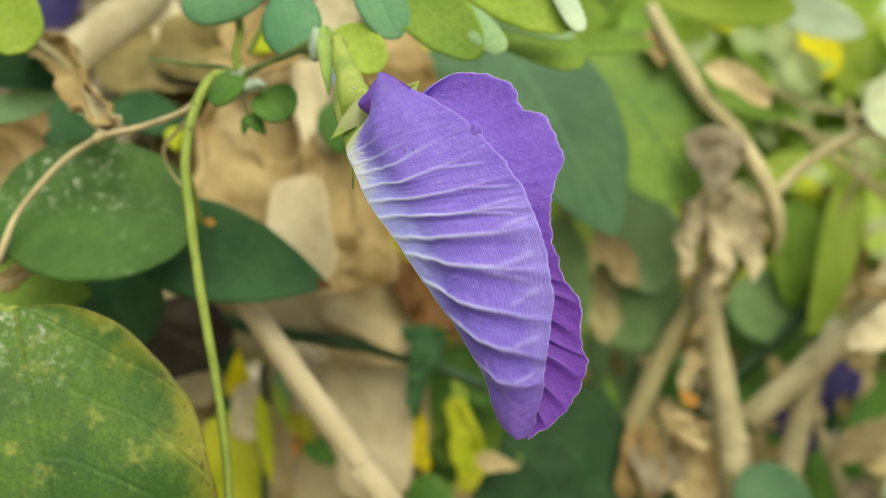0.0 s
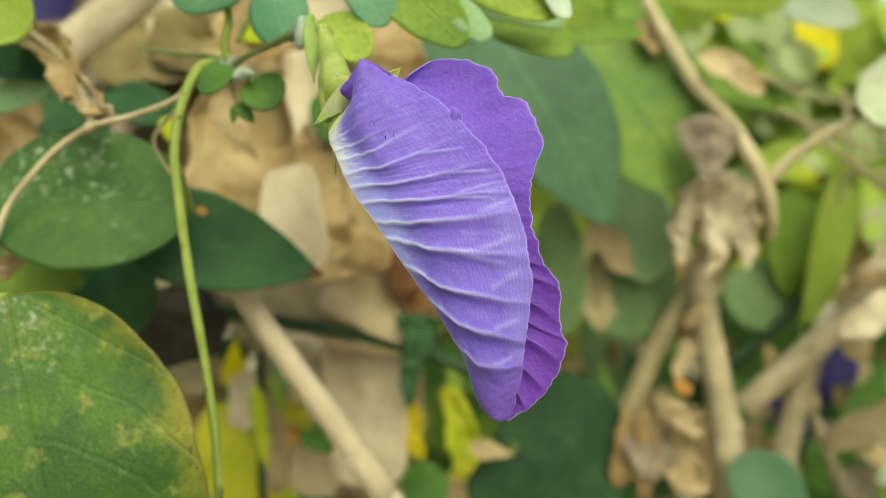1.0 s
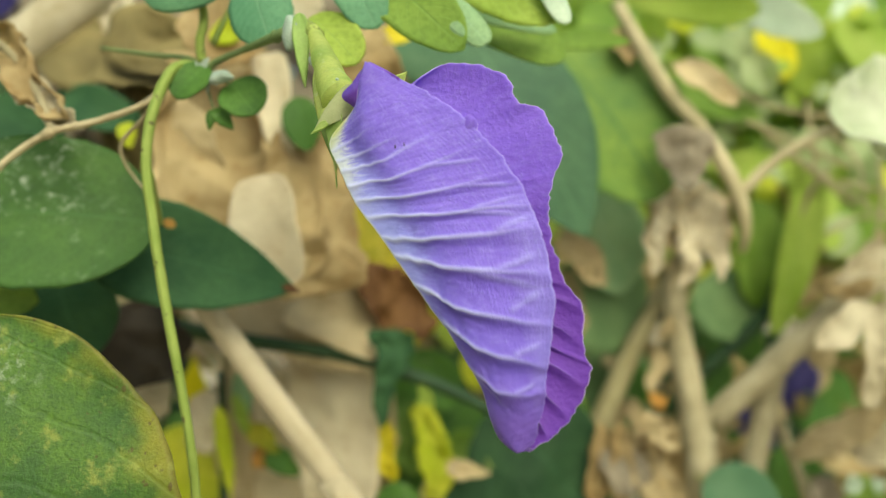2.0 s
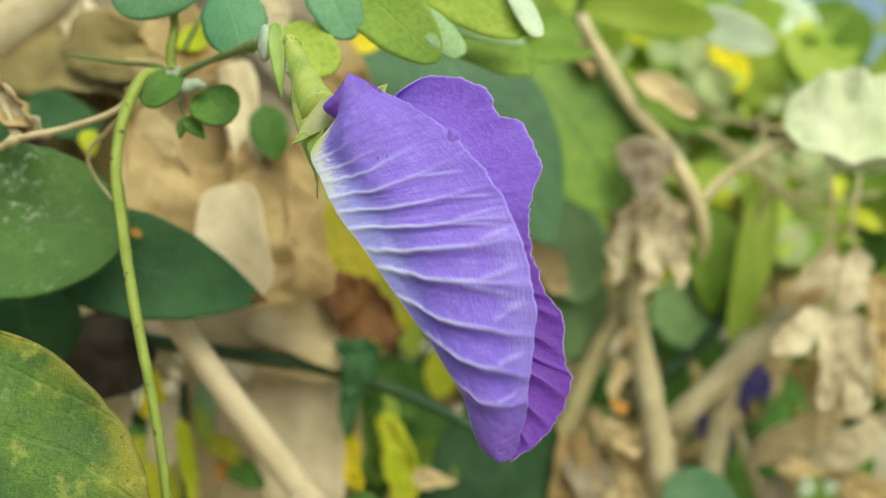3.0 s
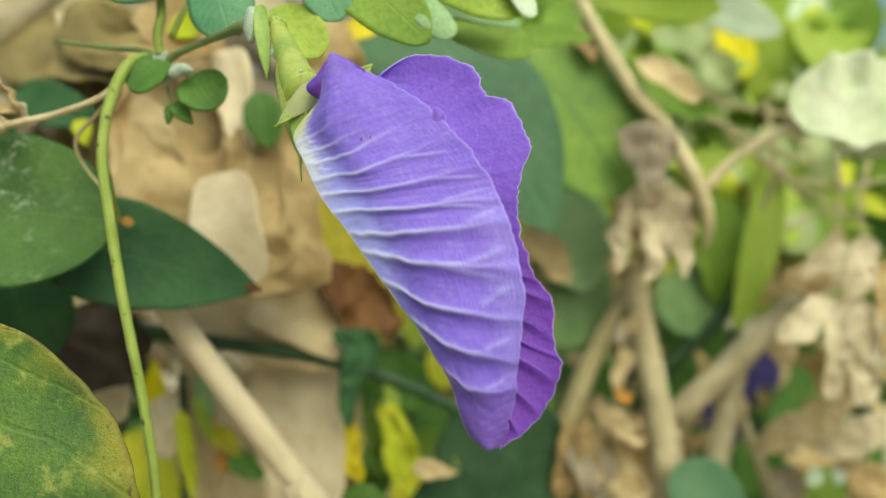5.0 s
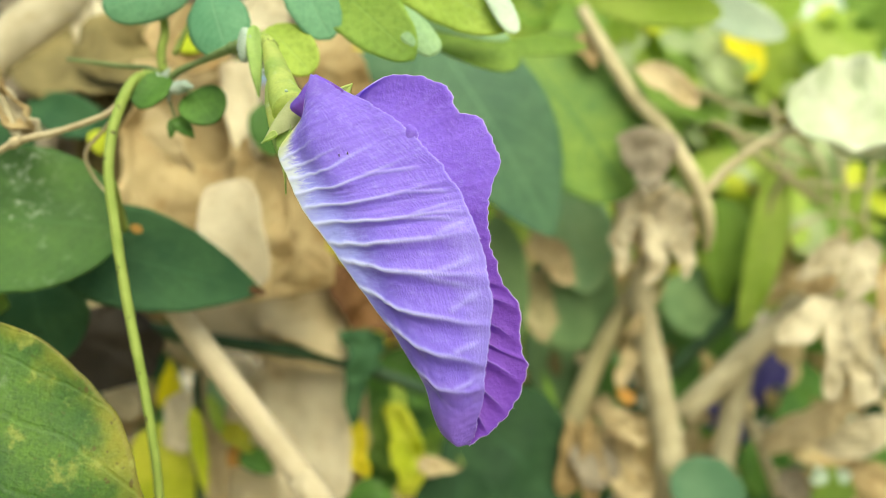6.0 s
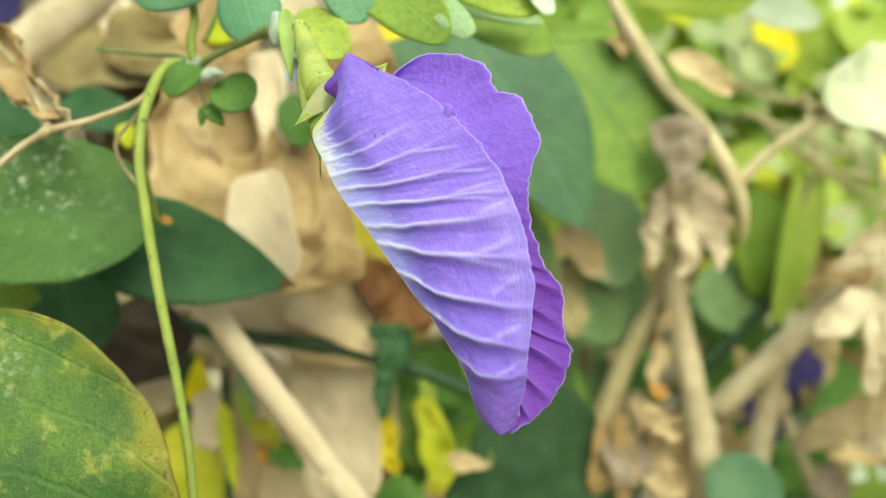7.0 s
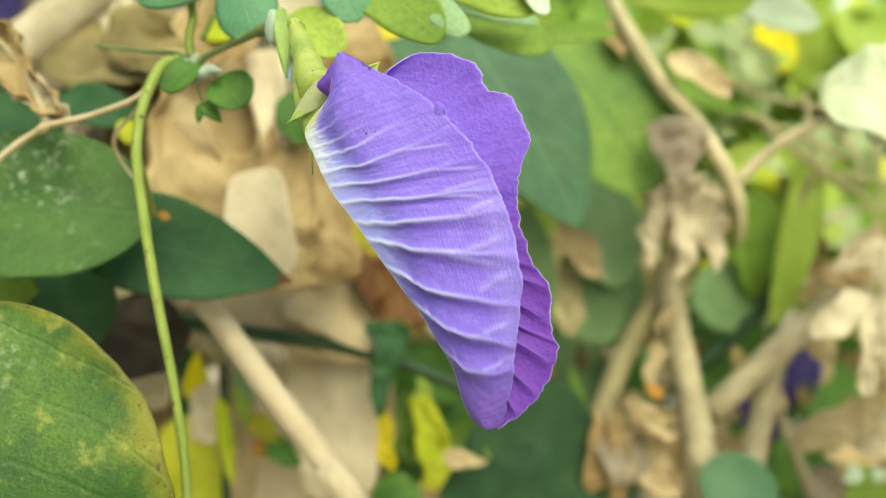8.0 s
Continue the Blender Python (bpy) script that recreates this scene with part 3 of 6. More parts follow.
def stem(name, pts, radii, mat, label, category, knots=(), swell=1.16, **kw):
    """A twig or vine; knots: places along it (0 to 1) with a swollen node."""
    ob = tagged(part(name, tube(name, pts, radii, **kw), mat), label, category)
    c = spline(pts, 60)
    for k in knots:
        i = min(int(k * 57), 57)
        r = radii[0] + (radii[-1] - radii[0]) * k
        part("node", tube("node", [c[i], c[i + 1], c[i + 2]], [r * 0.95, r * swell, r * 0.95], 7, 10, 0.1, k), mat, ob)
    return ob


# ================= setting =================
GROUND = 0.36

def build_ground():
    bm = bmesh.new()
    bmesh.ops.create_grid(bm, x_segments=60, y_segments=60, size=1.0)
    for v in bm.verts:
        r = max(abs(v.co.x), abs(v.co.y))
        v.co *= 3 + 900 * r ** 5
        v.co.z = GROUND + (0.03 * noise.noise(Vector((v.co.x * 0.7, v.co.y * 0.7, 0))) if r < 0.6 else 0)
    me = bpy.data.meshes.new("ground")
    bm.to_mesh(me)
    bm.free()
    me.uv_layers.new(name="UVMap")
    tagged(part("ground", me, M_SOIL), "unseen ground under the plants, kept pale to bounce light", "ground", kind="structure")


def thicket(name, mat, count, box, size, label, category, seed, rough=0.0, face_spread=0.7):
    """Uncountable far leaves in one mesh."""
    rng = random.Random(seed)
    verts, faces = [], []
    (x0, x1), (y0, y1), (z0, z1) = box
    for _ in range(count):
        y = rng.uniform(y0, y1)
        p = Vector((rng.uniform(x0, x1) * y / y0, y, 0.8 + (rng.uniform(z0, z1) - 0.8) * y / y0))
        if p.x > 0.34 * y:
            p.z = min(p.z, 0.8 + rng.uniform(0.12, 0.36) * y)
        ln = rng.uniform(*size)
        d = Vector((rng.uniform(-1, 1), rng.uniform(-0.5, 0.5), rng.uniform(-1, 0.5))).normalized()
        f = (rng.uniform(-1, 1) * face_spread, -1, rng.uniform(-0.3, 1) * face_spread + 0.3)
        g = blade(p, p + d * ln, ln * rng.uniform(0.5, 0.75), f, cup=rng.uniform(-0.2, 0.5), droop=rng.uniform(-0.1, 0.15),
                  nu=9, nv=5, rough=rough, seed=rng.uniform(0, 50))
        o = len(verts)
        verts += [tuple(q) for q in g.reshape(-1, 3)]
        for i in range(8):
            for j in range(4):
                k = o + i * 5 + j
                faces.append((k, k + 5, k + 6, k + 1))
    me = bpy.data.meshes.new(name)
    me.from_pydata(verts, [], faces)
    uv = me.uv_layers.new(name="UVMap")
    vi = np.zeros(len(me.loops), int)
    me.loops.foreach_get("vertex_index", vi)
    vi %= 45
    uv.data.foreach_set("uv", np.stack([(vi // 5) / 8, (vi % 5) / 4], 1).ravel().astype(np.float32))
    me.polygons.foreach_set("use_smooth", [True] * len(me.polygons))
    tagged(part(name, me, mat), label, category, kind="stuff")


def fuzz(name, edges, outs, count, parent):
    """Short white hairs standing off a petal's edge, joined in one mesh."""
    rng = random.Random(len(edges[0]) + count)
    verts, faces = [], []
    for edge, out in zip(edges, outs):
        for _ in range(count // len(edges)):
            k = rng.uniform(0.02, 0.98) * (len(edge) - 1)
            i = int(k)
            p = Vector(edge[i] + (edge[i + 1] - edge[i]) * (k - i))
            d = (Vector(out[i]).normalized() + Vector((rng.uniform(-0.6, 0.6), rng.uniform(-0.6, 0.6), rng.uniform(-0.6, 0.6)))).normalized()
            side = d.cross(Vector((0.1, 1, 0.2))).normalized() * 0.00002
            up = d.cross(side).normalized() * 0.00002
            o = len(verts)
            verts += [p - d * 0.0001 + side, p - d * 0.0001 - side * 0.5 + up, p - d * 0.0001 - side * 0.5 - up, p + d * rng.uniform(0.00008, 0.00022)]
            faces += [(o, o + 1, o + 3), (o + 1, o + 2, o + 3), (o + 2, o, o + 3)]
    me = bpy.data.meshes.new(name)
    me.from_pydata([tuple(q) for q in verts], [], faces)
    me.uv_layers.new(name="UVMap")
    part(name, me, M_FUZZ, parent, "fine white fuzz on the petal's edge")


# ================= the flower =================
def build_flower():
    flower = tagged(new("flower"), "half-folded violet butterfly pea flower with white veins hanging from its stalk", "flower")
    # guide curves from calyx to tip: spine, middle and free edge of the near half
    spine = [(-0.0085, 0.1044, 0.8181), (-0.0115, 0.1034, 0.8142), (-0.0103, 0.1019, 0.8107), (-0.0087, 0.1009, 0.8070),
             (-0.0054, 0.0999, 0.8024), (-0.0013, 0.0994, 0.7965), (0.0046, 0.0989, 0.7877), (0.0075, 0.0984, 0.7802), (0.0092, 0.0986, 0.7784)]
    rise = [(-0.0083, 0.1030, 0.8191), (-0.0095, 0.1020, 0.8150), (-0.0076, 0.1005, 0.8111), (-0.0057, 0.0995, 0.8074),
            (-0.0023, 0.0985, 0.8028), (0.0014, 0.0980, 0.7955), (0.0063, 0.0975, 0.7866), (0.0085, 0.0970, 0.7794), (0.0099, 0.0972, 0.7785)]
    middle = [(-0.0080, 0.1015, 0.8205), (-0.0066, 0.0995, 0.8165), (-0.0041, 0.0985, 0.8116), (-0.0010, 0.0975, 0.8077),
              (0.0020, 0.0967, 0.8030), (0.0048, 0.0963, 0.7946), (0.0086, 0.0962, 0.7854), (0.0095, 0.0964, 0.7791), (0.0101, 0.0967, 0.7784)]
    edge = [(-0.0073, 0.1010, 0.8230), (0.0003, 0.0995, 0.8191), (0.0053, 0.0982, 0.8150), (0.0094, 0.0973, 0.8098),
            (0.0122, 0.0966, 0.8038), (0.0137, 0.0962, 0.7945), (0.0127, 0.0960, 0.7862), (0.0117, 0.0962, 0.7802), (0.0108, 0.0966, 0.7785)]
    nu, nv = 361, 81
    g = loft([spine, rise, middle, edge], nu, nv)
    for i in range(nu):
        q = Vector(g[i, -1] * 420)
        q2 = Vector(g[i, -1] * 1500)
        out = (g[i, -1] - g[i, -9]) / np.linalg.norm(g[i, -1] - g[i, -9])
        for j in range(nv - 16, nv):
            f = ((j - nv + 17) / 16) ** 2
            g[i, j] += out * (noise.noise(q) * 0.00035 + noise.noise(q2) * 0.00016) * f + np.array([0, -1, 0]) * noise.noise(q + Vector((5, 0, 0))) * 0.0004 * f
    n = grid_normals(g)
    u = np.linspace(0, 1, nu)[:, None]
    v = np.linspace(0, 1, nv)[None, :]
    # white veins: place along the petal at its spine, middle and free edge, how far they reach, how bright
    veins = [(0.128, 0.118, 0.100, 0.50, 0.25), (0.175, 0.158, 0.148, 0.66, 0.6), (0.215, 0.206, 0.182, 0.76, 0.75), (0.258, 0.250, 0.208, 0.88, 0.85),
             (0.323, 0.314, 0.284, 0.92, 1.0), (0.380, 0.381, 0.372, 0.93, 1.0), (0.436, 0.444, 0.455, 1.0, 1.0), (0.497, 0.507, 0.501, 0.95, 1.0),
             (0.543, 0.556, 0.574, 0.96, 1.0), (0.613, 0.622, 0.654, 0.95, 1.0), (0.678, 0.680, 0.722, 0.95, 0.95), (0.743, 0.750, 0.769, 0.92, 0.7), (0.765, 0.779, 0.800, 0.66, 0.3)]
    bend = np.array([[noise.noise(Vector((a * 30, b * 9, 3))) for b in v[0]] for a in u[:, 0]]) * 0.005
    lines = []
    for a, b, c, reach, bright in veins:
        lines.append(a + (4 * b - 3 * a - c) * v + (2 * a + 2 * c - 4 * b) * v * v)
    vein = np.zeros((nu, nv))
    for (a, b, c, reach, bright), line in zip(veins, lines):
        width = 0.0036 + 0.0062 * np.clip(1 - v / 0.42, 0, 1)
        fade = np.clip((reach - v) / 0.45, 0, 1) ** 0.8 * bright * (1 - 0.35 * np.clip((a - 0.6) / 0.15, 0, 1))
        vein = np.maximum(vein, np.exp(-((u + bend - line) / width) ** 2) * fade * 0.95)
    # forks towards the free edge: start, end
    forks = [((0.503, 0.84), (0.478, 0.97)), ((0.628, 0.82), (0.598, 0.95)), ((0.565, 0.80), (0.548, 0.95)), ((0.696, 0.78), (0.684, 0.93)), ((0.452, 0.78), (0.430, 0.95)), ((0.376, 0.80), (0.398, 0.96)),
             ((0.297, 0.74), (0.322, 0.92)), ((0.444, 0.70), (0.470, 0.93)), ((0.756, 0.70), (0.742, 0.90)), ((0.556, 0.66), (0.590, 0.92))]
    ridge = np.zeros((nu, nv))
    for (u0, v0), (u1, v1) in forks:
        f = (v - v0) / (v1 - v0)
        on = np.clip(f * 8, 0, 1) * np.clip((1.1 - f) * 4, 0, 1)
        ridge = np.maximum(ridge, np.exp(-((u + bend - (u0 + (u1 - u0) * f)) / 0.0048) ** 2) * on)
    vein = np.maximum(vein, ridge * 0.22)
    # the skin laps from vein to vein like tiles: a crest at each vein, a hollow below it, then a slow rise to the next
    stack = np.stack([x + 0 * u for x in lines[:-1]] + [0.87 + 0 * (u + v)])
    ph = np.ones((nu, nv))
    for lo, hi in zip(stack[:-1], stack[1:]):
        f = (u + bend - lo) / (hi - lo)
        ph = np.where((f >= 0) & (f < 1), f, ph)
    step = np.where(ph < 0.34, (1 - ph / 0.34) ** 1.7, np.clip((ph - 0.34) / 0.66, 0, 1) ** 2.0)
    # mask for the shade painted just below each vein
    vein_shade = np.exp(-((ph - 0.24) / 0.18) ** 2) * np.clip((v - 0.10) / 0.35, 0, 1) * np.clip((0.93 - v) / 0.2, 0, 1) * np.clip((u - 0.24) / 0.1, 0, 1) * np.clip((0.80 - u) / 0.05, 0, 1)
    across = np.sin(math.pi * np.clip(v * 0.93, 0, 1)) ** 0.8
    puff = step * across * (0.00006 + 0.00085 * np.clip((u - 0.24) * 2.3, 0, 1)) * np.clip((0.86 - u) * 10, 0, 1)
    wob = np.array([[noise.noise(Vector(g[i, j] * 260)) * 0.00028 + noise.noise(Vector((u[i, 0] * 95, v[0, j] * 7, 1.0))) * 0.00006 * min(1, v[0, j] * 1.6)
                     + noise.noise(Vector(g[i, j] * 1100)) * 0.00005 for j in range(nv)] for i in range(nu)])
    lift = (puff + ridge * 0.00014 + vein * 0.00006 + wob)[:, :, None]
    g = g + n * lift * (1 if n[nu // 2, nv // 2][1] < 0 else -1)
    me = sheet("near_petal_half", g, 0.00016)
    vi = np.zeros(len(me.loops), int)
    me.loops.foreach_get("vertex_index", vi)
    vi %= nu * nv
    me.uv_layers.new(name="Veins").data.foreach_set("uv", np.stack([vein.ravel()[vi], vein_shade.ravel()[vi]], 1).ravel().astype(np.float32))
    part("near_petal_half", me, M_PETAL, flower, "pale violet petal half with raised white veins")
    fuzz("edge_fuzz", [g[:, -1], g[:, 0]], [g[:, -1] - g[:, -7], g[:, 0] - g[:, 6]], 420, flower)

    for p in ((-0.0039, 0.0985, 0.8130), (-0.0029, 0.0983, 0.8132)):
        a = np.array(p)
        part("speck", tube("speck", [a + (0, -0.0001, 0.0002), a + (0, -0.00025, 0), a + (0.00005, -0.0001, -0.0002)], [0.00003, 0.0001, 0.00003], 6, 6, 0.2), M_DRYDARK, flower, "tiny dark speck on the petal")

    # far half, seen past the free edge of the near one
    inner = [(-0.0074, 0.1036, 0.8192), (-0.0048, 0.1030, 0.8161), (-0.0019, 0.1020, 0.8123), (0.0010, 0.1010, 0.8083),
             (0.0044, 0.1000, 0.8033), (0.0071, 0.0990, 0.7967), (0.0092, 0.0980, 0.7880), (0.0100, 0.0972, 0.7791)]
    outer = [(-0.0026, 0.1032, 0.8194), (-0.0008, 0.1028, 0.8217), (0.0027, 0.1026, 0.8234), (0.0069, 0.1024, 0.8230), (0.0097, 0.1020, 0.8213), (0.0105, 0.1018, 0.8188),
             (0.0131, 0.1016, 0.8179), (0.0146, 0.1010, 0.8158), (0.0158, 0.1006, 0.8122), (0.0146, 0.1006, 0.8094), (0.0140, 0.1000, 0.8048), (0.0143, 0.0992, 0.8014),
             (0.0155, 0.0982, 0.7974), (0.0173, 0.0972, 0.7945), (0.0174, 0.0966, 0.7896), (0.0178, 0.0960, 0.7875), (0.0161, 0.0962, 0.7829), (0.0133, 0.0966, 0.7799), (0.0108, 0.0970, 0.7784)]
    nu, nv = 321, 33
    ci, co = spline(inner, nu), spline(outer, nu)
    g = np.zeros((nu, nv, 3))
    for i in range(nu):
        for j in range(nv):
            f = j / (nv - 1)
            p = ci[i] * (1 - f) + co[i] * f
            q = Vector(co[i] * 1400)
            p = p + (co[i] - ci[i]) / np.linalg.norm(co[i] - ci[i]) * (noise.noise(q) * 0.00028 + noise.noise(q * 0.35) * 0.0003) * max(0, f * 4 - 3)
            belly = math.sin(math.pi * f) * 0.0008
            lap = (i / (nu - 1) * 22 - 0.9 * f) % 1.0
            ridge = ((1 - lap / 0.3) ** 1.5 if lap < 0.3 else ((lap - 0.3) / 0.7) ** 2.2) * 0.00055 * math.sin(math.pi * min(1, f * 0.9 + 0.05)) * min(1, max(0, (i / nu - 0.42) * 4))
            p = p + np.array([0, belly - ridge + 0.0004 * noise.noise(Vector(p * 200)) + 0.00005 * noise.noise(Vector(p * 1100)), 0])
            g[i, j] = p
    fuzz("edge_fuzz", [g[:, -1]], [g[:, -1] - g[:, -4]], 260, flower)
    part("far_petal_half", sheet("far_petal_half", g, 0.00016), M_PETAL_IN, flower, "deeper violet inner face of the petal, painted shade towards its tip")

    # rolled corner by the calyx and the tip of the hidden keel
    roll = loft([[(-0.0080, 0.1035, 0.8219), (-0.0092, 0.1050, 0.8206), (-0.0086, 0.1045, 0.8183)],
                 [(-0.0086, 0.1020, 0.8209), (-0.0100, 0.1035, 0.8196), (-0.0085, 0.1030, 0.8182)],
                 [(-0.0073, 0.1012, 0.8228), (-0.0080, 0.1016, 0.8205), (-0.0083, 0.1020, 0.8183)]], 24, 14)
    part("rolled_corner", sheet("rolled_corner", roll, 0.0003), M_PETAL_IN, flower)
    roll = loft([[(-0.0072, 0.1012, 0.8229), (-0.0052, 0.1006, 0.8220), (-0.0034, 0.1002, 0.8209)],
                 [(-0.0067, 0.1022, 0.8232), (-0.0050, 0.1016, 0.8222), (-0.0034, 0.1010, 0.8211)],
                 [(-0.0064, 0.1030, 0.8224), (-0.0050, 0.1022, 0.8216), (-0.0034, 0.1014, 0.8207)]], 20, 10)
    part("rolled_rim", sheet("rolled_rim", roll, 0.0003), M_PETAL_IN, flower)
    keel = loft([[(0.0032, 0.1000, 0.8143), (0.0036, 0.0990, 0.8156), (0.0041, 0.0986, 0.8163), (0.0046, 0.0987, 0.8166)],
                 [(0.0039, 0.0988, 0.8138), (0.0044, 0.0982, 0.8151), (0.0049, 0.0980, 0.8158), (0.0051, 0.0983, 0.8161)],
                 [(0.0047, 0.0990, 0.8131), (0.0051, 0.0985, 0.8143), (0.0054, 0.0984, 0.8150), (0.0054, 0.0986, 0.8156)]], 24, 18)
    part("keel", sheet("keel", keel, 0.0003), M_KEEL, flower, "small curled lip of the hidden keel")

    calyx = part("calyx", tube("calyx", [(-0.0152, 0.1210, 0.8320), (-0.0137, 0.1175, 0.8280), (-0.0122, 0.1130, 0.8238), (-0.0106, 0.1090, 0.8201)],
                               [0.0009, 0.0015, 0.0020, 0.0025], 48, 40, 0.04), M_CALYX, flower, "yellow-green translucent calyx tube")
    part("sepal", sheet("sepal", blade((-0.0137, 0.1135, 0.8256), (-0.0108, 0.1046, 0.8111), 0.0030, (-0.3, -1, 0.1), -0.3, 0.02, 0.45, 0.9), 0.0003), M_CALYX, calyx)
    part("sepal", sheet("sepal", blade((-0.0113, 0.1066, 0.8186), (-0.0109, 0.1040, 0.8086), 0.0027, (-0.5, -1, 0), 0.2, 0.02, 0.3, 2.2), 0.0003), M_CALYX, calyx)
    part("sepal", sheet("sepal", blade((-0.0047, 0.1045, 0.8204), (-0.0024, 0.1045, 0.8227), 0.0019, (0.3, -1, 0), 0.5, 0.05, 0.35, 1.2), 0.0003), M_CALYX, calyx)
    part("bract", sheet("bract", blade((-0.0080, 0.1062, 0.8210), (-0.0137, 0.1052, 0.8156), 0.0034, (-0.2, -1, 0.1), -0.15, 0.02, 0.3, 1.0), 0.0002), M_BRACT, calyx, "papery grey bract")
    part("bract_tip", sheet("bract_tip", blade((-0.0121, 0.1050, 0.8167), (-0.0140, 0.1050, 0.8153), 0.0009, (-0.2, -1, 0.1), 0.3, 0.0, 0.3, 1.2), 0.00025), M_CALYX, calyx)
    part("dewdrop", tube("dewdrop", [(-0.0110, 0.1062, 0.8222), (-0.0109, 0.1060, 0.8221), (-0.0107, 0.1062, 0.8221)], [0.0001, 0.00022, 0.0001], 7, 8, 0), M_PALE, calyx)
    part("pedicel", tube("pedicel", [(-0.0189, 0.1230, 0.8316), (-0.0175, 0.1225, 0.8325), (-0.0159, 0.1220, 0.8325), (-0.0146, 0.1200, 0.8308)], [0.0011, 0.0012, 0.0011, 0.0012], 14, 10), M_STEM, flower)
    return flower


# ================= vine in front =================
def build_vine():
    stem("vine", [(-0.0341, 0.1385, 0.8301), (-0.0362, 0.1375, 0.8306), (-0.0381, 0.1360, 0.8298), (-0.0395, 0.1340, 0.8267), (-0.0409, 0.1320, 0.8208), (-0.0413, 0.1310, 0.8138), (-0.0402, 0.1300, 0.8064), (-0.0390, 0.1290, 0.7992), (-0.0373, 0.1280, 0.7903),
                       (-0.0353, 0.1270, 0.7805), (-0.0336, 0.1260, 0.7701), (-0.0330, 0.1260, 0.7603), (-0.0329, 0.1270, 0.7502), (-0.030, 0.14, 0.62), (-0.025, 0.16, 0.36)],
         [0.0006, 0.0009, 0.0008, 0.0008, 0.0007, 0.0007, 0.0008], M_STEM, "thin yellow-green vine stem hanging beside the leaves", "stem", (0.02, 0.12), rings=90, rough=0.05)
    stem("vine", [(-0.0341, 0.1385, 0.8299), (-0.0318, 0.1375, 0.8312), (-0.0281, 0.1340, 0.8318), (-0.0230, 0.1280, 0.8321), (-0.0194, 0.1235, 0.8322)], [0.0007, 0.0005, 0.0009],
         M_STEMOL, "green vine shoot joining the flower stalk", "stem", (0.05, 0.9), rings=30)
    stem("vine", [(-0.0343, 0.1385, 0.8297), (-0.0348, 0.1380, 0.8341), (-0.0341, 0.1380, 0.8380), (-0.0347, 0.1380, 0.8423), (-0.0365, 0.1400, 0.8497)], [0.0008, 0.0006], M_STEM, "green upright vine shoot", "stem", (0.1,), rings=24)
    stem("vine", [(-0.0331, 0.1400, 0.8346), (-0.0314, 0.1420, 0.8395), (-0.0298, 0.1430, 0.8427), (-0.0282, 0.1450, 0.8483)], [0.0005, 0.0004], M_STEM, "thin green shoot of the vine", "stem", rings=20)
    stem("dry_tendril", [(-0.0772, 0.1360, 0.7934), (-0.0744, 0.1370, 0.8010), (-0.0724, 0.1380, 0.8068), (-0.0681, 0.1390, 0.8128), (-0.0636, 0.1390, 0.8170), (-0.0578, 0.1380, 0.8200), (-0.0507, 0.1370, 0.8215), (-0.0436, 0.1360, 0.8238), (-0.0402, 0.1350, 0.8259), (-0.0386, 0.1360, 0.8294)],
         [0.0007, 0.0005, 0.0006, 0.0005, 0.0008], M_TWIGBR, "dry tan tendril looping over the leaf", "tendril", (0.55, 0.9), rings=50)
    stem("dry_tendril", [(-0.0405, 0.1360, 0.8254), (-0.0443, 0.1380, 0.8217), (-0.0479, 0.1400, 0.8183), (-0.0476, 0.1420, 0.8148), (-0.0450, 0.1430, 0.8109)], [0.0003, 0.0003, 0.0002], M_TWIGBR, "short dry tendril under the stem", "tendril", rings=20)
    stem("vine", [(-0.0343, 0.1385, 0.8301), (-0.0372, 0.1400, 0.8322), (-0.0439, 0.1430, 0.8334), (-0.0532, 0.1470, 0.8354)], [0.0005, 0.0004, 0.0003], M_STEMOL, "thin green side shoot of the vine", "stem", rings=20)
    for end, mid in (((-0.0295, 0.1362, 0.8274), (-0.0318, 0.1370, 0.8283)), ((-0.0324, 0.1370, 0.8233), (-0.0335, 0.1375, 0.8266)), ((-0.0360, 0.1368, 0.8284), (-0.0350, 0.1375, 0.8295))):
        stem("leaf_stalk", [(-0.0341, 0.1380, 0.8298), mid, end], [0.0003, 0.0002], M_STEMOL, "thin green stalk of a young leaf", "stalk", rings=10, sides=6)
    for b, t, w in (((-0.0340, 0.1372, 0.8291), (-0.0352, 0.1366, 0.8309), 0.0011), ((-0.0334, 0.1370, 0.8294), (-0.0316, 0.1362, 0.8270), 0.0012), ((-0.0343, 0.1370, 0.8296), (-0.0330, 0.1365, 0.8316), 0.0011), ((-0.0330, 0.1370, 0.8287), (-0.0333, 0.1360, 0.8258), 0.0010)):
        tagged(part("stipule", sheet("stipule", blade(b, t, w, (0, -1, 0.2), 0.5, 0.05, 0.4, 1.0, rough=0.08), 0.0002), M_BUD), "tiny grey-green stipule at the vine node", "stipule")
    # downy buds
    for pts, r in (([(-0.0323, 0.1345, 0.8272), (-0.0305, 0.1340, 0.8281), (-0.0287, 0.1335, 0.8278)], 0.0011), ([(-0.0185, 0.1225, 0.8342), (-0.0183, 0.1220, 0.8318), (-0.0187, 0.1215, 0.8292)], 0.0015),
                   ([(-0.0156, 0.1195, 0.8277), (-0.0147, 0.1190, 0.8269), (-0.0136, 0.1185, 0.8258)], 0.0007)):
        tagged(part("bud", tube("bud", pts, [r * 0.4, r, r * 0.85, r * 0.3], 12, 10, 0.15), M_BUD), "small grey-green downy bud on the vine", "bud")
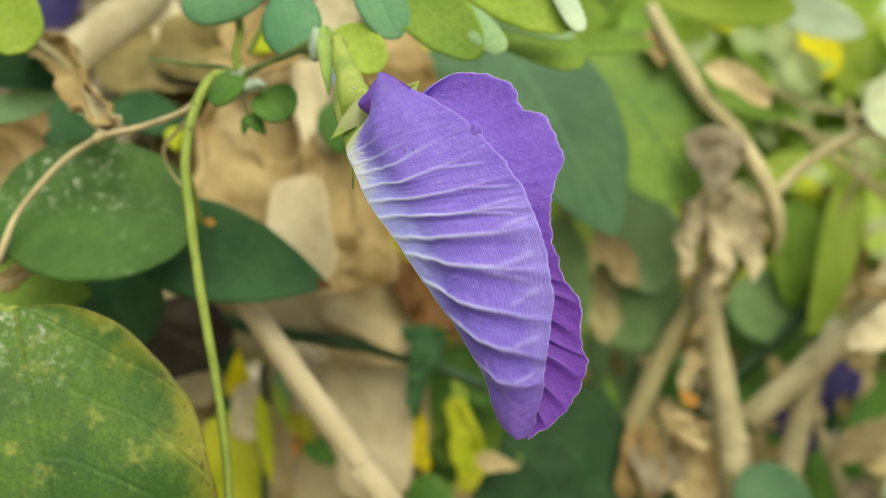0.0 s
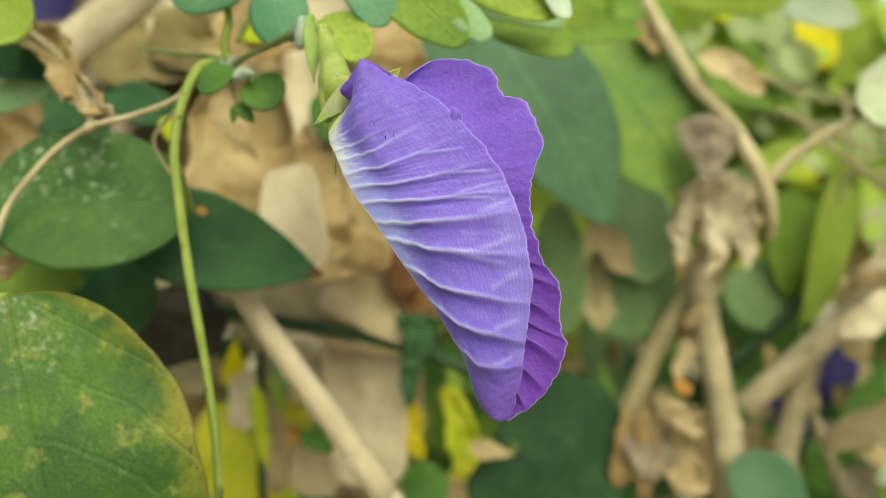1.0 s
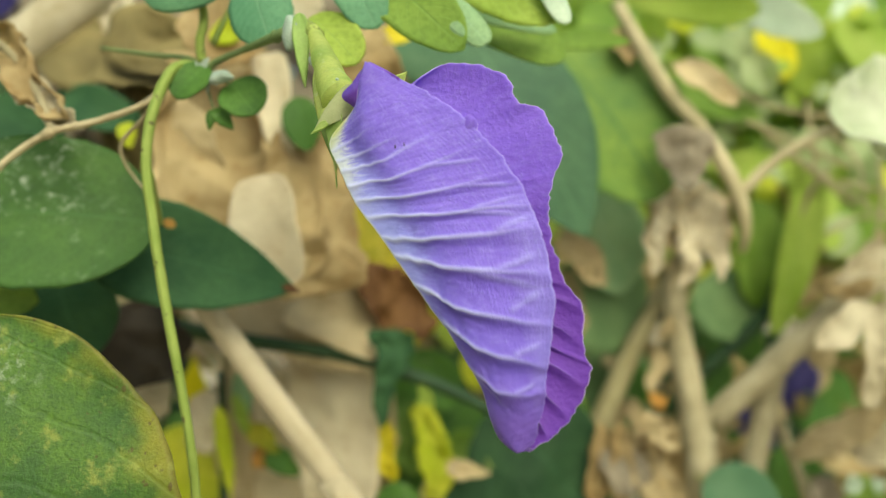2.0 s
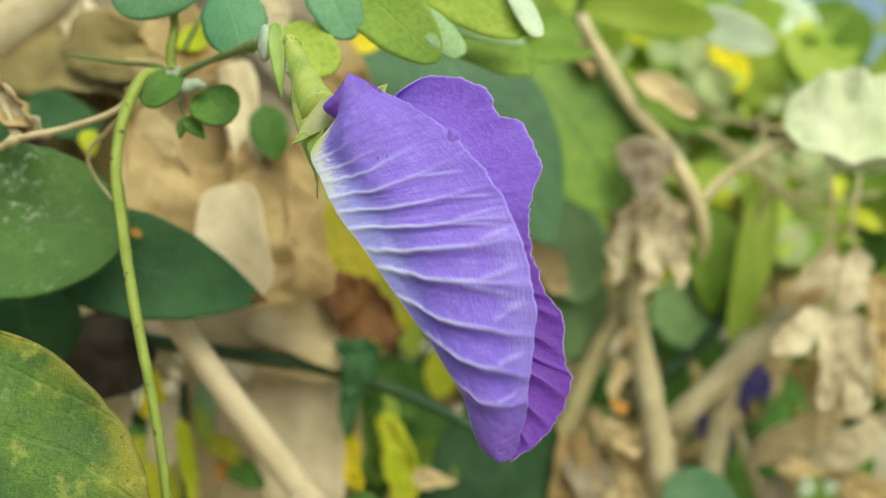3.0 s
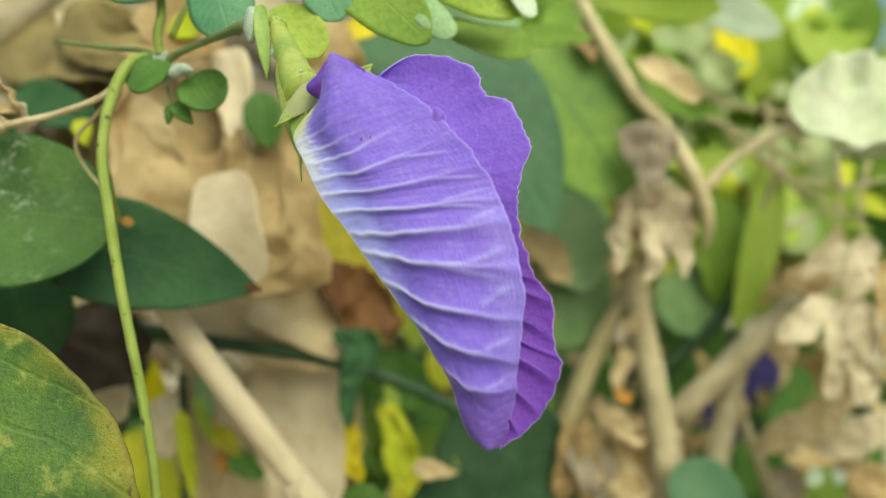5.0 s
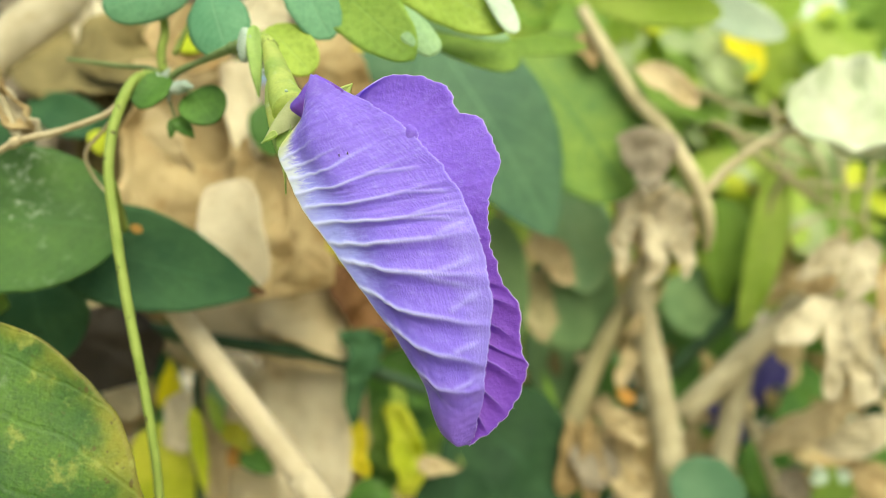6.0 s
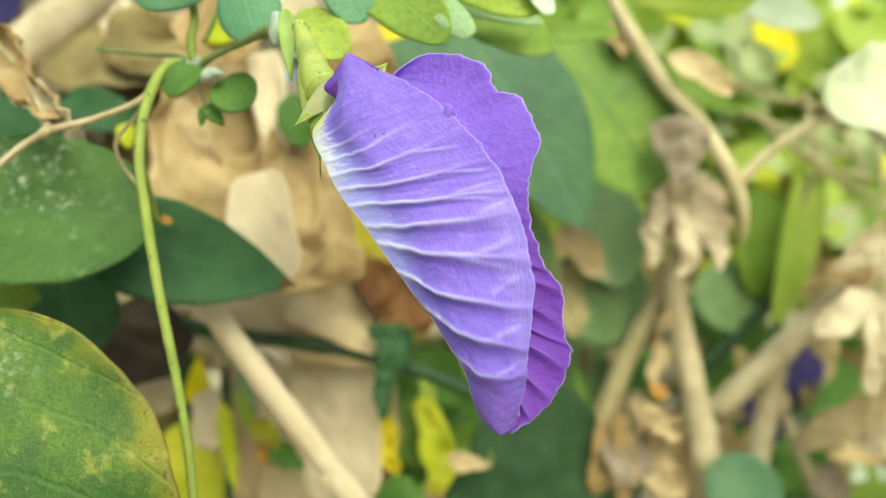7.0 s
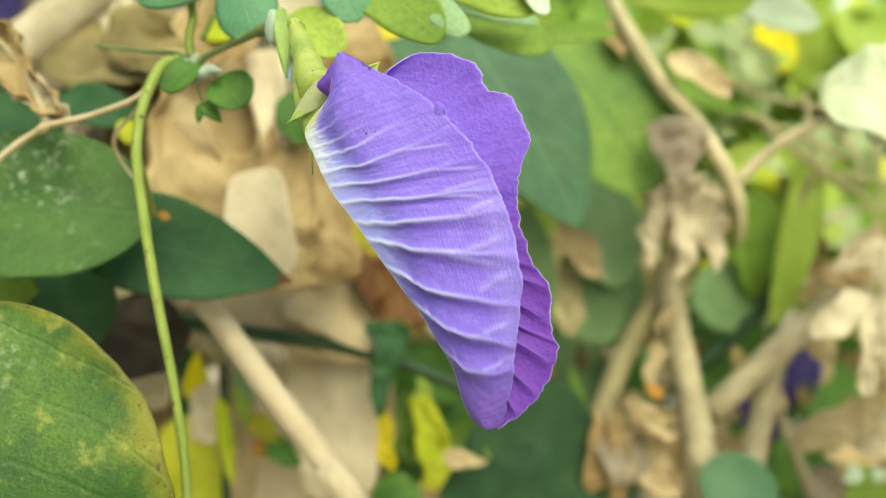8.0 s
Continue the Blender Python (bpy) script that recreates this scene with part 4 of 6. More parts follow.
    leaf((-0.0172, 0.1220, 0.8346), (-0.0162, 0.1190, 0.8236), 0.0022, M_STIPULE, "narrow pale green stipule hanging by the bud", "stipule", "stipule", cup=0.4, a=0.45, b=1.0, ripple=0.05)
    # young leaves round the node
    NODE = "young leaves round the vine node"
    tagged(leaf((-0.0335, 0.1370, 0.8304), (-0.0378, 0.1345, 0.8248), 0.0059, M_LEAF, "small round dark green young leaf", cup=0.2, a=0.5, b=0.5, face=(-0.2, -1, 0.2)), group=NODE)
    tagged(leaf((-0.0296, 0.1365, 0.8276), (-0.0253, 0.1340, 0.8223), 0.0078, M_LEAF, "small round dark green young leaf", cup=0.2, a=0.5, b=0.5, face=(0.2, -1, 0.1)), group=NODE)
    tagged(leaf((-0.0324, 0.1370, 0.8234), (-0.0291, 0.1350, 0.8200), 0.0025, M_LEAF, "tiny pointed green leaf below the node", cup=0.4, a=0.5, b=0.9), group=NODE)
    tagged(leaf((-0.0326, 0.1370, 0.8234), (-0.0330, 0.1360, 0.8201), 0.0015, M_LEAF, "tiny pointed green leaf below the node", cup=0.4, a=0.5, b=0.9), group=NODE)
    leaf((-0.0163, 0.1300, 0.8363), (-0.0093, 0.1260, 0.8284), 0.0076, M_LIME, "small light green leaf behind the flower stalk", cup=0.2, a=0.5, b=0.45, face=(0.1, -1, 0.3))
    leaf((-0.0258, 0.1330, 0.8431), (-0.0225, 0.1300, 0.8323), 0.0098, M_TEAL, "round bluish green leaf above the bud", stalk=[(-0.0258, 0.1330, 0.8431), (-0.0273, 0.1360, 0.8483), (-0.0301, 0.1400, 0.8545)], cup=-0.15, a=0.5, b=0.42, face=(0, -1, -0.1))
    leaf((-0.0292, 0.1360, 0.8455), (-0.0421, 0.1330, 0.8398), 0.0082, M_TEAL, "bluish green leaf hanging above the vine", cup=-0.15, a=0.5, b=0.45, face=(-0.1, -1, -0.2))
    leaf((-0.0126, 0.1310, 0.8466), (-0.0064, 0.1280, 0.8341), 0.0080, M_TEAL, "bluish green leaf hanging above the flower", stalk=[(-0.0126, 0.1310, 0.8466), (-0.0147, 0.1340, 0.8522), (-0.0171, 0.1380, 0.8595)], cup=-0.15, a=0.5, b=0.45, fold=0.2)
    leaf((-0.0077, 0.1330, 0.8454), (0.0064, 0.1260, 0.8306), 0.0109, M_FRESH, "fresh green leaf folded along its midrib", cup=0.1, a=0.5, b=0.6, face=(-0.4, -1, 0.5))
    leaf((0.0020, 0.1290, 0.8400), (0.0100, 0.1260, 0.8315), 0.0051, M_TEAL_PALE, "pale bluish underside of a folded leaf", cup=-0.2, a=0.5, b=0.4, face=(0.3, -1, 0))
    leaf((0.0035, 0.1380, 0.8489), (0.0215, 0.1320, 0.8365), 0.0118, M_LIME, "light green leaf with a pale turned edge", stalk=[(0.0035, 0.1380, 0.8489), (0.0001, 0.1400, 0.8544), (-0.0058, 0.1420, 0.8611)], cup=0.1, a=0.5, b=0.6, face=(-0.2, -1, 0.4))
    leaf((0.0182, 0.1330, 0.8453), (0.0228, 0.1300, 0.8356), 0.0042, M_PALE, "whitish turned-up edge of a green leaf", cup=-0.2, a=0.5, b=0.4, face=(0.4, -1, 0))
    leaf((0.0066, 0.1450, 0.8424), (0.0244, 0.1460, 0.8387), 0.0043, M_TEAL_PALE, "pale narrow underside of a leaf", cup=-0.1, a=0.5, b=0.6)
    leaf((0.0095, 0.1520, 0.8422), (0.0267, 0.1500, 0.8349), 0.0096, M_FRESH, "green leaf above the flower", cup=0.1, a=0.5, b=0.5, face=(0.1, -1, 0.4))
    leaf((0.0255, 0.1720, 0.8430), (0.0460, 0.1750, 0.8443), 0.0047, M_FRESH, "narrow green leaf behind the flower", cup=0.1)
    # leaves to the side
    leaf((-0.0443, 0.1480, 0.8058), (-0.0795, 0.1430, 0.8082), 0.0280, M_DUSTY, "broad dusty green leaf with pale flecks behind the vine", stalk=[(-0.0443, 0.1480, 0.8058), (-0.0431, 0.1420, 0.8088), (-0.0414, 0.1330, 0.8131)], cup=0.10, droop=0.04, a=0.52, b=0.5, face=(0.05, -1, 0.45), nu=40, nv=25)
    leaf((-0.0603, 0.1550, 0.8041), (-0.0231, 0.1670, 0.7928), 0.0197, M_DARK, "dark green pointed leaf with a brown hole", cup=0.12, droop=0.04, a=0.5, b=0.95, face=(0.15, -1, 0.25), nu=36, nv=19)
    leaf((-0.0453, 0.1545, 0.8062), (-0.0435, 0.1555, 0.8054), 0.0016, M_ORANGE, "small brown scar on the dark leaf", "leaf scar", "leaf_scar", rib=False, a=0.4, b=0.4, rough=0.1)
    leaf((-0.0257, 0.1655, 0.7937), (-0.0226, 0.1662, 0.7926), 0.0015, M_RUST, "withered brown tip of the dark leaf", "leaf scar", "leaf_scar", rib=False, a=0.4, b=0.6, rough=0.1)
    leaf((-0.0633, 0.1200, 0.7921), (-0.0459, 0.1120, 0.7308), 0.0438, M_BIG, "large green leaf with yellow-brown margin and grey mould", stalk=[(-0.0633, 0.1202, 0.7916), (-0.0680, 0.1225, 0.7922), (-0.0760, 0.1280, 0.7960), (-0.0846, 0.1330, 0.8047)], cup=0.08, droop=0.05, a=0.48, b=0.576, face=(0.15, -1, 0.5), nu=70, nv=49, ripple=0.012)
    leaf((-0.0710, 0.1520, 0.8317), (-0.0870, 0.1480, 0.8320), 0.0103, M_DARK, "dark green leaf folded lengthwise", cup=0.2, fold=0.3, face=(0, -1, 0.7))
    leaf((-0.0710, 0.1510, 0.8299), (-0.0858, 0.1460, 0.8239), 0.0054, M_TEAL_PALE, "pale underside of a folded leaf", cup=0.1, face=(0, -1, -0.2))
    leaf((-0.0832, 0.1420, 0.8516), (-0.0701, 0.1380, 0.8349), 0.0125, M_LIME, "bright green leaf in the corner", cup=0.1, a=0.5, b=0.4)


# ================= dry litter and twigs behind =================
def build_dry_left():
    stem("dry_stick", [(-0.0456, 0.1740, 0.7945), (-0.0410, 0.1710, 0.7887), (-0.0313, 0.1700, 0.7750), (-0.0204, 0.1690, 0.7604), (-0.0098, 0.1680, 0.7459), (-0.0027, 0.1680, 0.7358), (0.17, 0.165, 0.50), (0.27, 0.163, 0.355)],
         [0.0024, 0.0026, 0.0028, 0.0030, 0.0031], M_STICK, "straight pale dry stick leaning across the litter", "stick", (0.08, 0.3), 1.02, rings=40, sides=14, rough=0.03)
    stem("vine", [(-0.0581, 0.2050, 0.7824), (-0.0412, 0.2070, 0.7786), (-0.0210, 0.2080, 0.7752), (-0.0057, 0.2070, 0.7713), (0.0123, 0.2060, 0.7642), (0.0252, 0.2060, 0.7570)], [0.0020, 0.0017, 0.0017, 0.0012],
         M_STEMDK, "dark green vine stem crossing behind the flower", "stem", (0.62,), rings=40)
    leaf((-0.0042, 0.2060, 0.7812), (-0.0077, 0.2040, 0.7665), 0.0110, M_DARK, "dark green leaf on the vine node", cup=0.3, a=0.4, b=0.9, rough=0.26, face=(0.2, -1, 0.1))
    leaf((-0.0064, 0.2050, 0.7731), (-0.0073, 0.2040, 0.7568), 0.0049, M_DARK, "narrow dark green leaf below the vine node", cup=0.3, rough=0.1)
    # crumpled tan leaves
    dry_leaf((-0.0419, 0.1920, 0.8433), (-0.0373, 0.1820, 0.7916), 0.0326, M_DRY, "large crumpled tan dry leaf", 0.17, 1, a=0.28, b=0.2, face=(0.15, -1, 0.1), pleat=0.10, pleats=1.0, nu=70, nv=51)
    dry_leaf((-0.0666, 0.2100, 0.8443), (-0.0597, 0.2060, 0.8119), 0.0189, M_DRYOLIVE, "olive-brown dry leaf in the shade", 0.1, 33, a=0.3, b=0.3, pleat=0.2)
    dry_leaf((-0.0312, 0.1745, 0.8160), (-0.0275, 0.1685, 0.7927), 0.0150, M_DRYLIGHT, "cream-tan dry leaf flap with a smooth face", 0.02, 2, a=0.22, b=0.14, face=(-0.3, -1, 0.35), pleat=0.03, pleats=0.7, nu=44, nv=31)
    dry_leaf((-0.0520, 0.1845, 0.8325), (-0.0421, 0.1820, 0.8153), 0.0118, M_DRYCREAM, "cream flap of a crumpled dry leaf", 0.07, 35, a=0.3, b=0.35, face=(-0.3, -1, 0.2), pleat=0.12, pleats=0.8)
    dry_leaf((-0.0307, 0.1840, 0.8428), (-0.0275, 0.1820, 0.8202), 0.0084, M_DRYLIGHT, "cream neck of a twisted dry leaf", 0.05, 3, a=0.12, b=0.3, curl=0.6)
    dry_leaf((-0.0270, 0.1860, 0.8297), (-0.0197, 0.1820, 0.7909), 0.0212, M_DRY, "tan smooth face of a folded dry leaf", 0.12, 34, a=0.3, b=0.12, face=(0.3, -1, 0.1), pleat=0.08, pleats=0.9, nu=60, nv=41)
    dry_leaf((-0.0256, 0.2000, 0.8283), (-0.0220, 0.1980, 0.7893), 0.0209, M_DRY, "tan dry leaf hanging behind", 0.12, 4, a=0.25, b=0.2, pleat=0.1, pleats=1.0, nu=50, nv=33)
    dry_leaf((-0.0473, 0.2180, 0.7880), (-0.0040, 0.2130, 0.7764), 0.0226, M_DRYMID, "flat tan dry leaf lying across", 0.06, 5, a=0.1, b=0.1, face=(0.1, -1, 0.4), pleat=0.06, pleats=0.8)
    dry_leaf((-0.0300, 0.2145, 0.7875), (-0.0059, 0.2110, 0.7781), 0.0167, M_DRYCREAM, "pale end of a tan dry leaf", 0.05, 6, a=0.1, b=0.08, face=(0.1, -1, 0.5), pleat=0.06, pleats=0.8)
    # lighter tone stands in for the light from behind
    dry_leaf((-0.0201, 0.2210, 0.7754), (-0.0182, 0.2160, 0.7336), 0.0250, M_DRYLIGHT, "pale dry leaf hanging under the stem", 0.07, 7, a=0.1, b=0.2, face=(-0.2, -1, 0.2), pleat=0.06, pleats=0.8)
    dry_leaf((-0.0110, 0.2240, 0.7719), (-0.0094, 0.2220, 0.7286), 0.0138, M_DRYMID, "brown dry leaf with rolled margin", 0.10, 8, a=0.25, b=0.35, curl=0.8, pleat=0.2)
    # light from behind is put into the lighter colour here too
    dry_leaf((-0.0318, 0.2320, 0.7676), (-0.0365, 0.2300, 0.7259), 0.0209, M_DRYLIGHT, "tan dry leaf deep in the litter", 0.06, 32, a=0.25, b=0.3, pleat=0.06, pleats=0.8)
    dry_leaf((-0.0472, 0.2280, 0.7730), (-0.0449, 0.2240, 0.7279), 0.0109, M_DRYMID, "narrow tan dry leaf in the litter", 0.1, 9, a=0.25, b=0.35, pleat=0.2)
    # the gap's darkness is put in as this near-black leaf
    dry_leaf((-0.0590, 0.1860, 0.7901), (-0.0591, 0.1840, 0.7715), 0.0220, M_DRYDARK, "nearly black dry leaf filling a dark gap", 0.16, 10, a=0.35, b=0.4)
    dry_leaf((-0.0702, 0.1880, 0.7926), (-0.0630, 0.1860, 0.7823), 0.0091, M_TWIGOL, "olive brown scrap of a leaf", 0.14, 11, a=0.4, b=0.4)
    dry_leaf((-0.0609, 0.1980, 0.7754), (-0.0597, 0.1960, 0.7619), 0.0096, M_DRYPALE, "pale dry leaf scrap in the gap", 0.14, 12, a=0.4, b=0.4)
    # upper left dry leaves
    dry_leaf((-0.0733, 0.1520, 0.8402), (-0.0567, 0.1400, 0.8210), 0.0081, M_DRY, "shrivelled brown leaf on the tendril", 0.24, 13, a=0.4, b=0.45, curl=1.3)
    dry_leaf((-0.0653, 0.1460, 0.8279), (-0.0543, 0.1400, 0.8210), 0.0066, M_DRYPALE, "shrivelled pale leaf end on the tendril", 0.22, 14, a=0.4, b=0.45, curl=1.0)
    stem("dry_twig", [(-0.0776, 0.1500, 0.8412), (-0.0688, 0.1470, 0.8348), (-0.0629, 0.1430, 0.8289), (-0.0583, 0.1390, 0.8204)], [0.0009, 0.0007], M_TWIG, "thin dry twig holding a shrivelled leaf", "twig", rings=24)
    stem("dry_branch", [(-0.0970, 0.2000, 0.8438), (-0.0850, 0.2050, 0.8548), (-0.0709, 0.2100, 0.8706)], [0.0059, 0.0064], M_DRYPALE, "thick pale dry stem crossing the corner", "branch", rings=30, sides=14)
    dry_leaf((-0.0865, 0.2050, 0.8477), (-0.0508, 0.2000, 0.8409), 0.0209, M_DRYOLIVE, "brown dry leaf lying flat", 0.16, 15, a=0.35, b=0.35, face=(0, -1, 0.6))
    dry_leaf((-0.0668, 0.1980, 0.8529), (-0.0497, 0.1960, 0.8428), 0.0151, M_DRYOLIVE, "olive-brown dry leaf in the litter", 0.2, 16, a=0.4, b=0.4)
    dry_leaf((-0.0689, 0.2000, 0.8590), (-0.0620, 0.1980, 0.8502), 0.0098, M_DRYPALE, "whitish scrap of dry leaf", 0.24, 17, a=0.4, b=0.4)
    dry_leaf((-0.0474, 0.1780, 0.8502), (-0.0322, 0.1760, 0.8411), 0.0124, M_DRY, "orange-tan dry leaf behind the shoot", 0.14, 18, a=0.4, b=0.4)
    dry_leaf((-0.0295, 0.1900, 0.8587), (-0.0213, 0.1880, 0.8502), 0.0146, M_DRYPALE, "pale dry leaf above the flower", 0.16, 19, a=0.4, b=0.4)
    dry_leaf((-0.0114, 0.1960, 0.8522), (-0.0086, 0.1940, 0.8342), 0.0150, M_DRY, "tan dry leaf above the flower", 0.14, 20, a=0.4, b=0.4)
    dry_leaf((-0.0931, 0.1700, 0.8174), (-0.0830, 0.1680, 0.8307), 0.0119, M_DRY, "tan dry leaf beside the dusty leaf", 0.14, 21, a=0.4, b=0.4)
    dry_leaf((-0.0831, 0.1500, 0.8025), (-0.0704, 0.1460, 0.7978), 0.0048, M_DRYPALE, "curled pale scrap of dry leaf", 0.3, 22, a=0.4, b=0.4, curl=1.4)
    dry_leaf((-0.0706, 0.1470, 0.7986), (-0.0837, 0.1490, 0.7931), 0.0041, M_DRY, "curled tan scrap of dry leaf", 0.3, 23, a=0.4, b=0.4, curl=1.4)
    stem("dry_tendril", [(-0.0711, 0.1460, 0.7986), (-0.0742, 0.1460, 0.7968), (-0.0784, 0.1470, 0.7947), (-0.0825, 0.1470, 0.7932)], [0.0005, 0.0004], M_TWIG, "curled dry tendril beside the leaf", "tendril", rings=20)
    # green and yellow leaves in the gaps
    leaf((-0.0090, 0.2260, 0.8164), (-0.0060, 0.2200, 0.7727), 0.0364, M_OCHRE, "yellow dying leaf with rust-brown end", cup=0.1, a=0.5, b=0.45, face=(0.2, -1, 0.2))
    dry_leaf((-0.0162, 0.2115, 0.7982), (0.0047, 0.2105, 0.7797), 0.0118, M_RUST, "rust-brown decayed part of the yellow leaf", 0.27, 24, a=0.3, b=0.35, nu=44, nv=27)
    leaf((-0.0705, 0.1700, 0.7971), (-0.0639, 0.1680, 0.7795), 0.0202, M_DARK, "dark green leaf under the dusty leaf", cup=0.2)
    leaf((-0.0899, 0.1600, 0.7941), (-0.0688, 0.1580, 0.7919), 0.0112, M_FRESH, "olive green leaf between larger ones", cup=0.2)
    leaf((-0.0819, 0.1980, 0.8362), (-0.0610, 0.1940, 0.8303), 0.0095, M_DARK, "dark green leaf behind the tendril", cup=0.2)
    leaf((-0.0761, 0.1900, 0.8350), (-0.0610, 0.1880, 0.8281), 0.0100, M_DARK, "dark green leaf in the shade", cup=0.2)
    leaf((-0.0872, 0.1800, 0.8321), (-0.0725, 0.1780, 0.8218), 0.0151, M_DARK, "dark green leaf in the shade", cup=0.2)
    leaf((-0.0242, 0.1785, 0.8329), (-0.0218, 0.1770, 0.8213), 0.0082, M_LEAF, "dim green leaf behind the calyx", cup=0.2)
    leaf((-0.0615, 0.1850, 0.8283), (-0.0604, 0.1840, 0.8227), 0.0041, M_YELGRN, "yellow-green leaf scrap behind the vine", cup=0.2, a=0.4, b=0.8)
    leaf((-0.0573, 0.2260, 0.7584), (-0.0575, 0.2260, 0.7721), 0.0073, M_LEMON, "bright yellow tip of a leaf", cup=0.2, a=0.3, b=1.1)
    dry_leaf((-0.0549, 0.2240, 0.7625), (-0.0542, 0.2220, 0.7471), 0.0092, M_DRYLIGHT, "pinkish tan scrap of dry leaf", 0.16, 94, a=0.35, b=0.4)
    leaf((-0.0623, 0.2320, 0.7527), (-0.0580, 0.2280, 0.7233), 0.0180, M_YELGRN, "backlit yellow-green leaf in the gap", cup=0.2, a=0.3, b=0.4)
    leaf((-0.0657, 0.2700, 0.7392), (-0.0678, 0.2700, 0.7012), 0.0170, M_YELLOW, "backlit yellow leaf in the gap", cup=0.2, a=0.3, b=0.4)
    leaf((-0.0480, 0.2320, 0.7459), (-0.0442, 0.2300, 0.7221), 0.0106, M_YELGRN, "backlit yellow-green leaf in the gap", cup=0.2, a=0.3, b=0.4)
    leaf((-0.0445, 0.2220, 0.7688), (-0.0432, 0.2200, 0.7560), 0.0052, M_TEAL_PALE, "pale bluish green sliver of a leaf", cup=0.2)
    # lighter colour again carries the light from behind
    dry_leaf((-0.0442, 0.2380, 0.7709), (-0.0460, 0.2360, 0.7306), 0.0214, M_DRYLIGHT, "pale tan dry leaf behind the vine", 0.08, 93, a=0.2, b=0.25, pleat=0.15)
    leaf((-0.0362, 0.2150, 0.7492), (-0.0286, 0.2130, 0.7431), 0.0060, M_LEAF, "green leaf in the litter", cup=0.2, a=0.4, b=0.6, rough=0.14)
    leaf((-0.0008, 0.2360, 0.7570), (0.0006, 0.2340, 0.7361), 0.0105, M_VEINED, "olive green leaf behind the yellow one", cup=0.3, a=0.45, b=0.5, rough=0.12, seed=5)
    leaf((-0.0043, 0.2450, 0.7638), (-0.0010, 0.2400, 0.7283), 0.0186, M_LEAF, "dim green leaf deep in the gap", cup=0.2, a=0.4, b=0.5, rough=0.08, seed=15)
    leaf((0.0041, 0.2260, 0.7587), (0.0086, 0.2230, 0.7321), 0.0104, M_YELGRN, "yellow-green torn leaf in the gap", cup=0.3, a=0.75, b=0.5, rough=0.24, seed=6, curl=0.4, nu=36, nv=21)
    leaf((0.0033, 0.2270, 0.7628), (0.0058, 0.2250, 0.7511), 0.0041, M_LIME, "narrow lime green leaf in the gap", cup=0.4, a=0.5, b=0.8, rough=0.18, seed=16)
    leaf((0.0003, 0.2500, 0.7679), (0.0162, 0.2490, 0.7523), 0.0166, M_LEAF, "green leaf behind the vine stem", cup=0.2, rough=0.06)
    leaf((0.0057, 0.2330, 0.7512), (0.0078, 0.2320, 0.7371), 0.0064, M_LIME, "light green curled leaf in the gap", cup=0.3, a=0.4, b=0.8, rough=0.12, seed=7)
    dry_leaf((0.0084, 0.2060, 0.7467), (0.0191, 0.2040, 0.7449), 0.0057, M_DRYCREAM, "peach-tan dry leaf tip", 0.14, 25, a=0.3, b=0.9)
    dry_leaf((-0.0068, 0.2160, 0.7561), (-0.0057, 0.2150, 0.7410), 0.0060, M_YELLOW, "ochre leaf hanging in the gap", 0.22, 26, a=0.4, b=0.5)
    leaf((0.0224, 0.2620, 0.7709), (0.0219, 0.2600, 0.7551), 0.0113, M_YELGRN, "yellow-green leaf in the gap", cup=0.2)
    leaf((0.0051, 0.2000, 0.8532), (-0.0181, 0.2100, 0.8485), 0.0042, M_YELLOW, "small yellow leaf among the litter", cup=0.2)
    leaf((-0.0066, 0.1960, 0.8502), (0.0009, 0.1960, 0.8508), 0.0055, M_YELLOW, "small yellow leaf among the litter", cup=0.2)
    leaf((-0.0408, 0.1760, 0.8466), (-0.0354, 0.1740, 0.8437), 0.0066, M_YELGRN, "small yellow-green leaf by the shoot", cup=0.2)
    leaf((0.0022, 0.2100, 0.7373), (-0.0096, 0.2100, 0.7325), 0.0132, M_LEAF, "dark green leaf under the stick", cup=0.2)
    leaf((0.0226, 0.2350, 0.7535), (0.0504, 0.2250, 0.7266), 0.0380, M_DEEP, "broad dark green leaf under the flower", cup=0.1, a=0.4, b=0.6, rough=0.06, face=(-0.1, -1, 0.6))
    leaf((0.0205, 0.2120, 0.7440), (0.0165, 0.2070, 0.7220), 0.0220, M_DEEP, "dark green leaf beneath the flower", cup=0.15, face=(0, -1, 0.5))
    leaf((0.0242, 0.2950, 0.7458), (0.0228, 0.2900, 0.7142), 0.0263, M_LEAF, "dark green leaf behind the flower tip", cup=0.15)
    stem("dry_twig", [(-0.0508, 0.2360, 0.7777), (-0.0522, 0.2360, 0.7571), (-0.0514, 0.2350, 0.7374), (-0.0525, 0.2350, 0.7193)], [0.0012, 0.0010], M_TWIGOL, "thin olive-brown twig in the litter", "twig", rings=24)
    stem("dry_twig", [(-0.0579, 0.2120, 0.7825), (-0.0509, 0.2110, 0.7766), (-0.0448, 0.2100, 0.7709)], [0.0009, 0.0007], M_TWIGOL, "short brown twig under the stick", "twig", rings=16)
    dry_leaf((-0.0404, 0.2170, 0.7485), (-0.0362, 0.2150, 0.7460), 0.0060, M_ORANGE, "orange-tan scrap of dry leaf", 0.14, 91)
    leaf((-0.0466, 0.2050, 0.7629), (-0.0431, 0.2030, 0.7411), 0.0040, M_YELGRN, "yellow-green leaf behind the vine", cup=0.3, a=0.5, b=0.9, rough=0.1)
    stem("dry_twig", [(-0.0489, 0.2190, 0.7691), (-0.0486, 0.2190, 0.7513), (-0.0486, 0.2190, 0.7336), (-0.0483, 0.2190, 0.7217)], [0.0010, 0.0011], M_STEMDK, "thin dark green stem in the gap", "stem", rings=20)
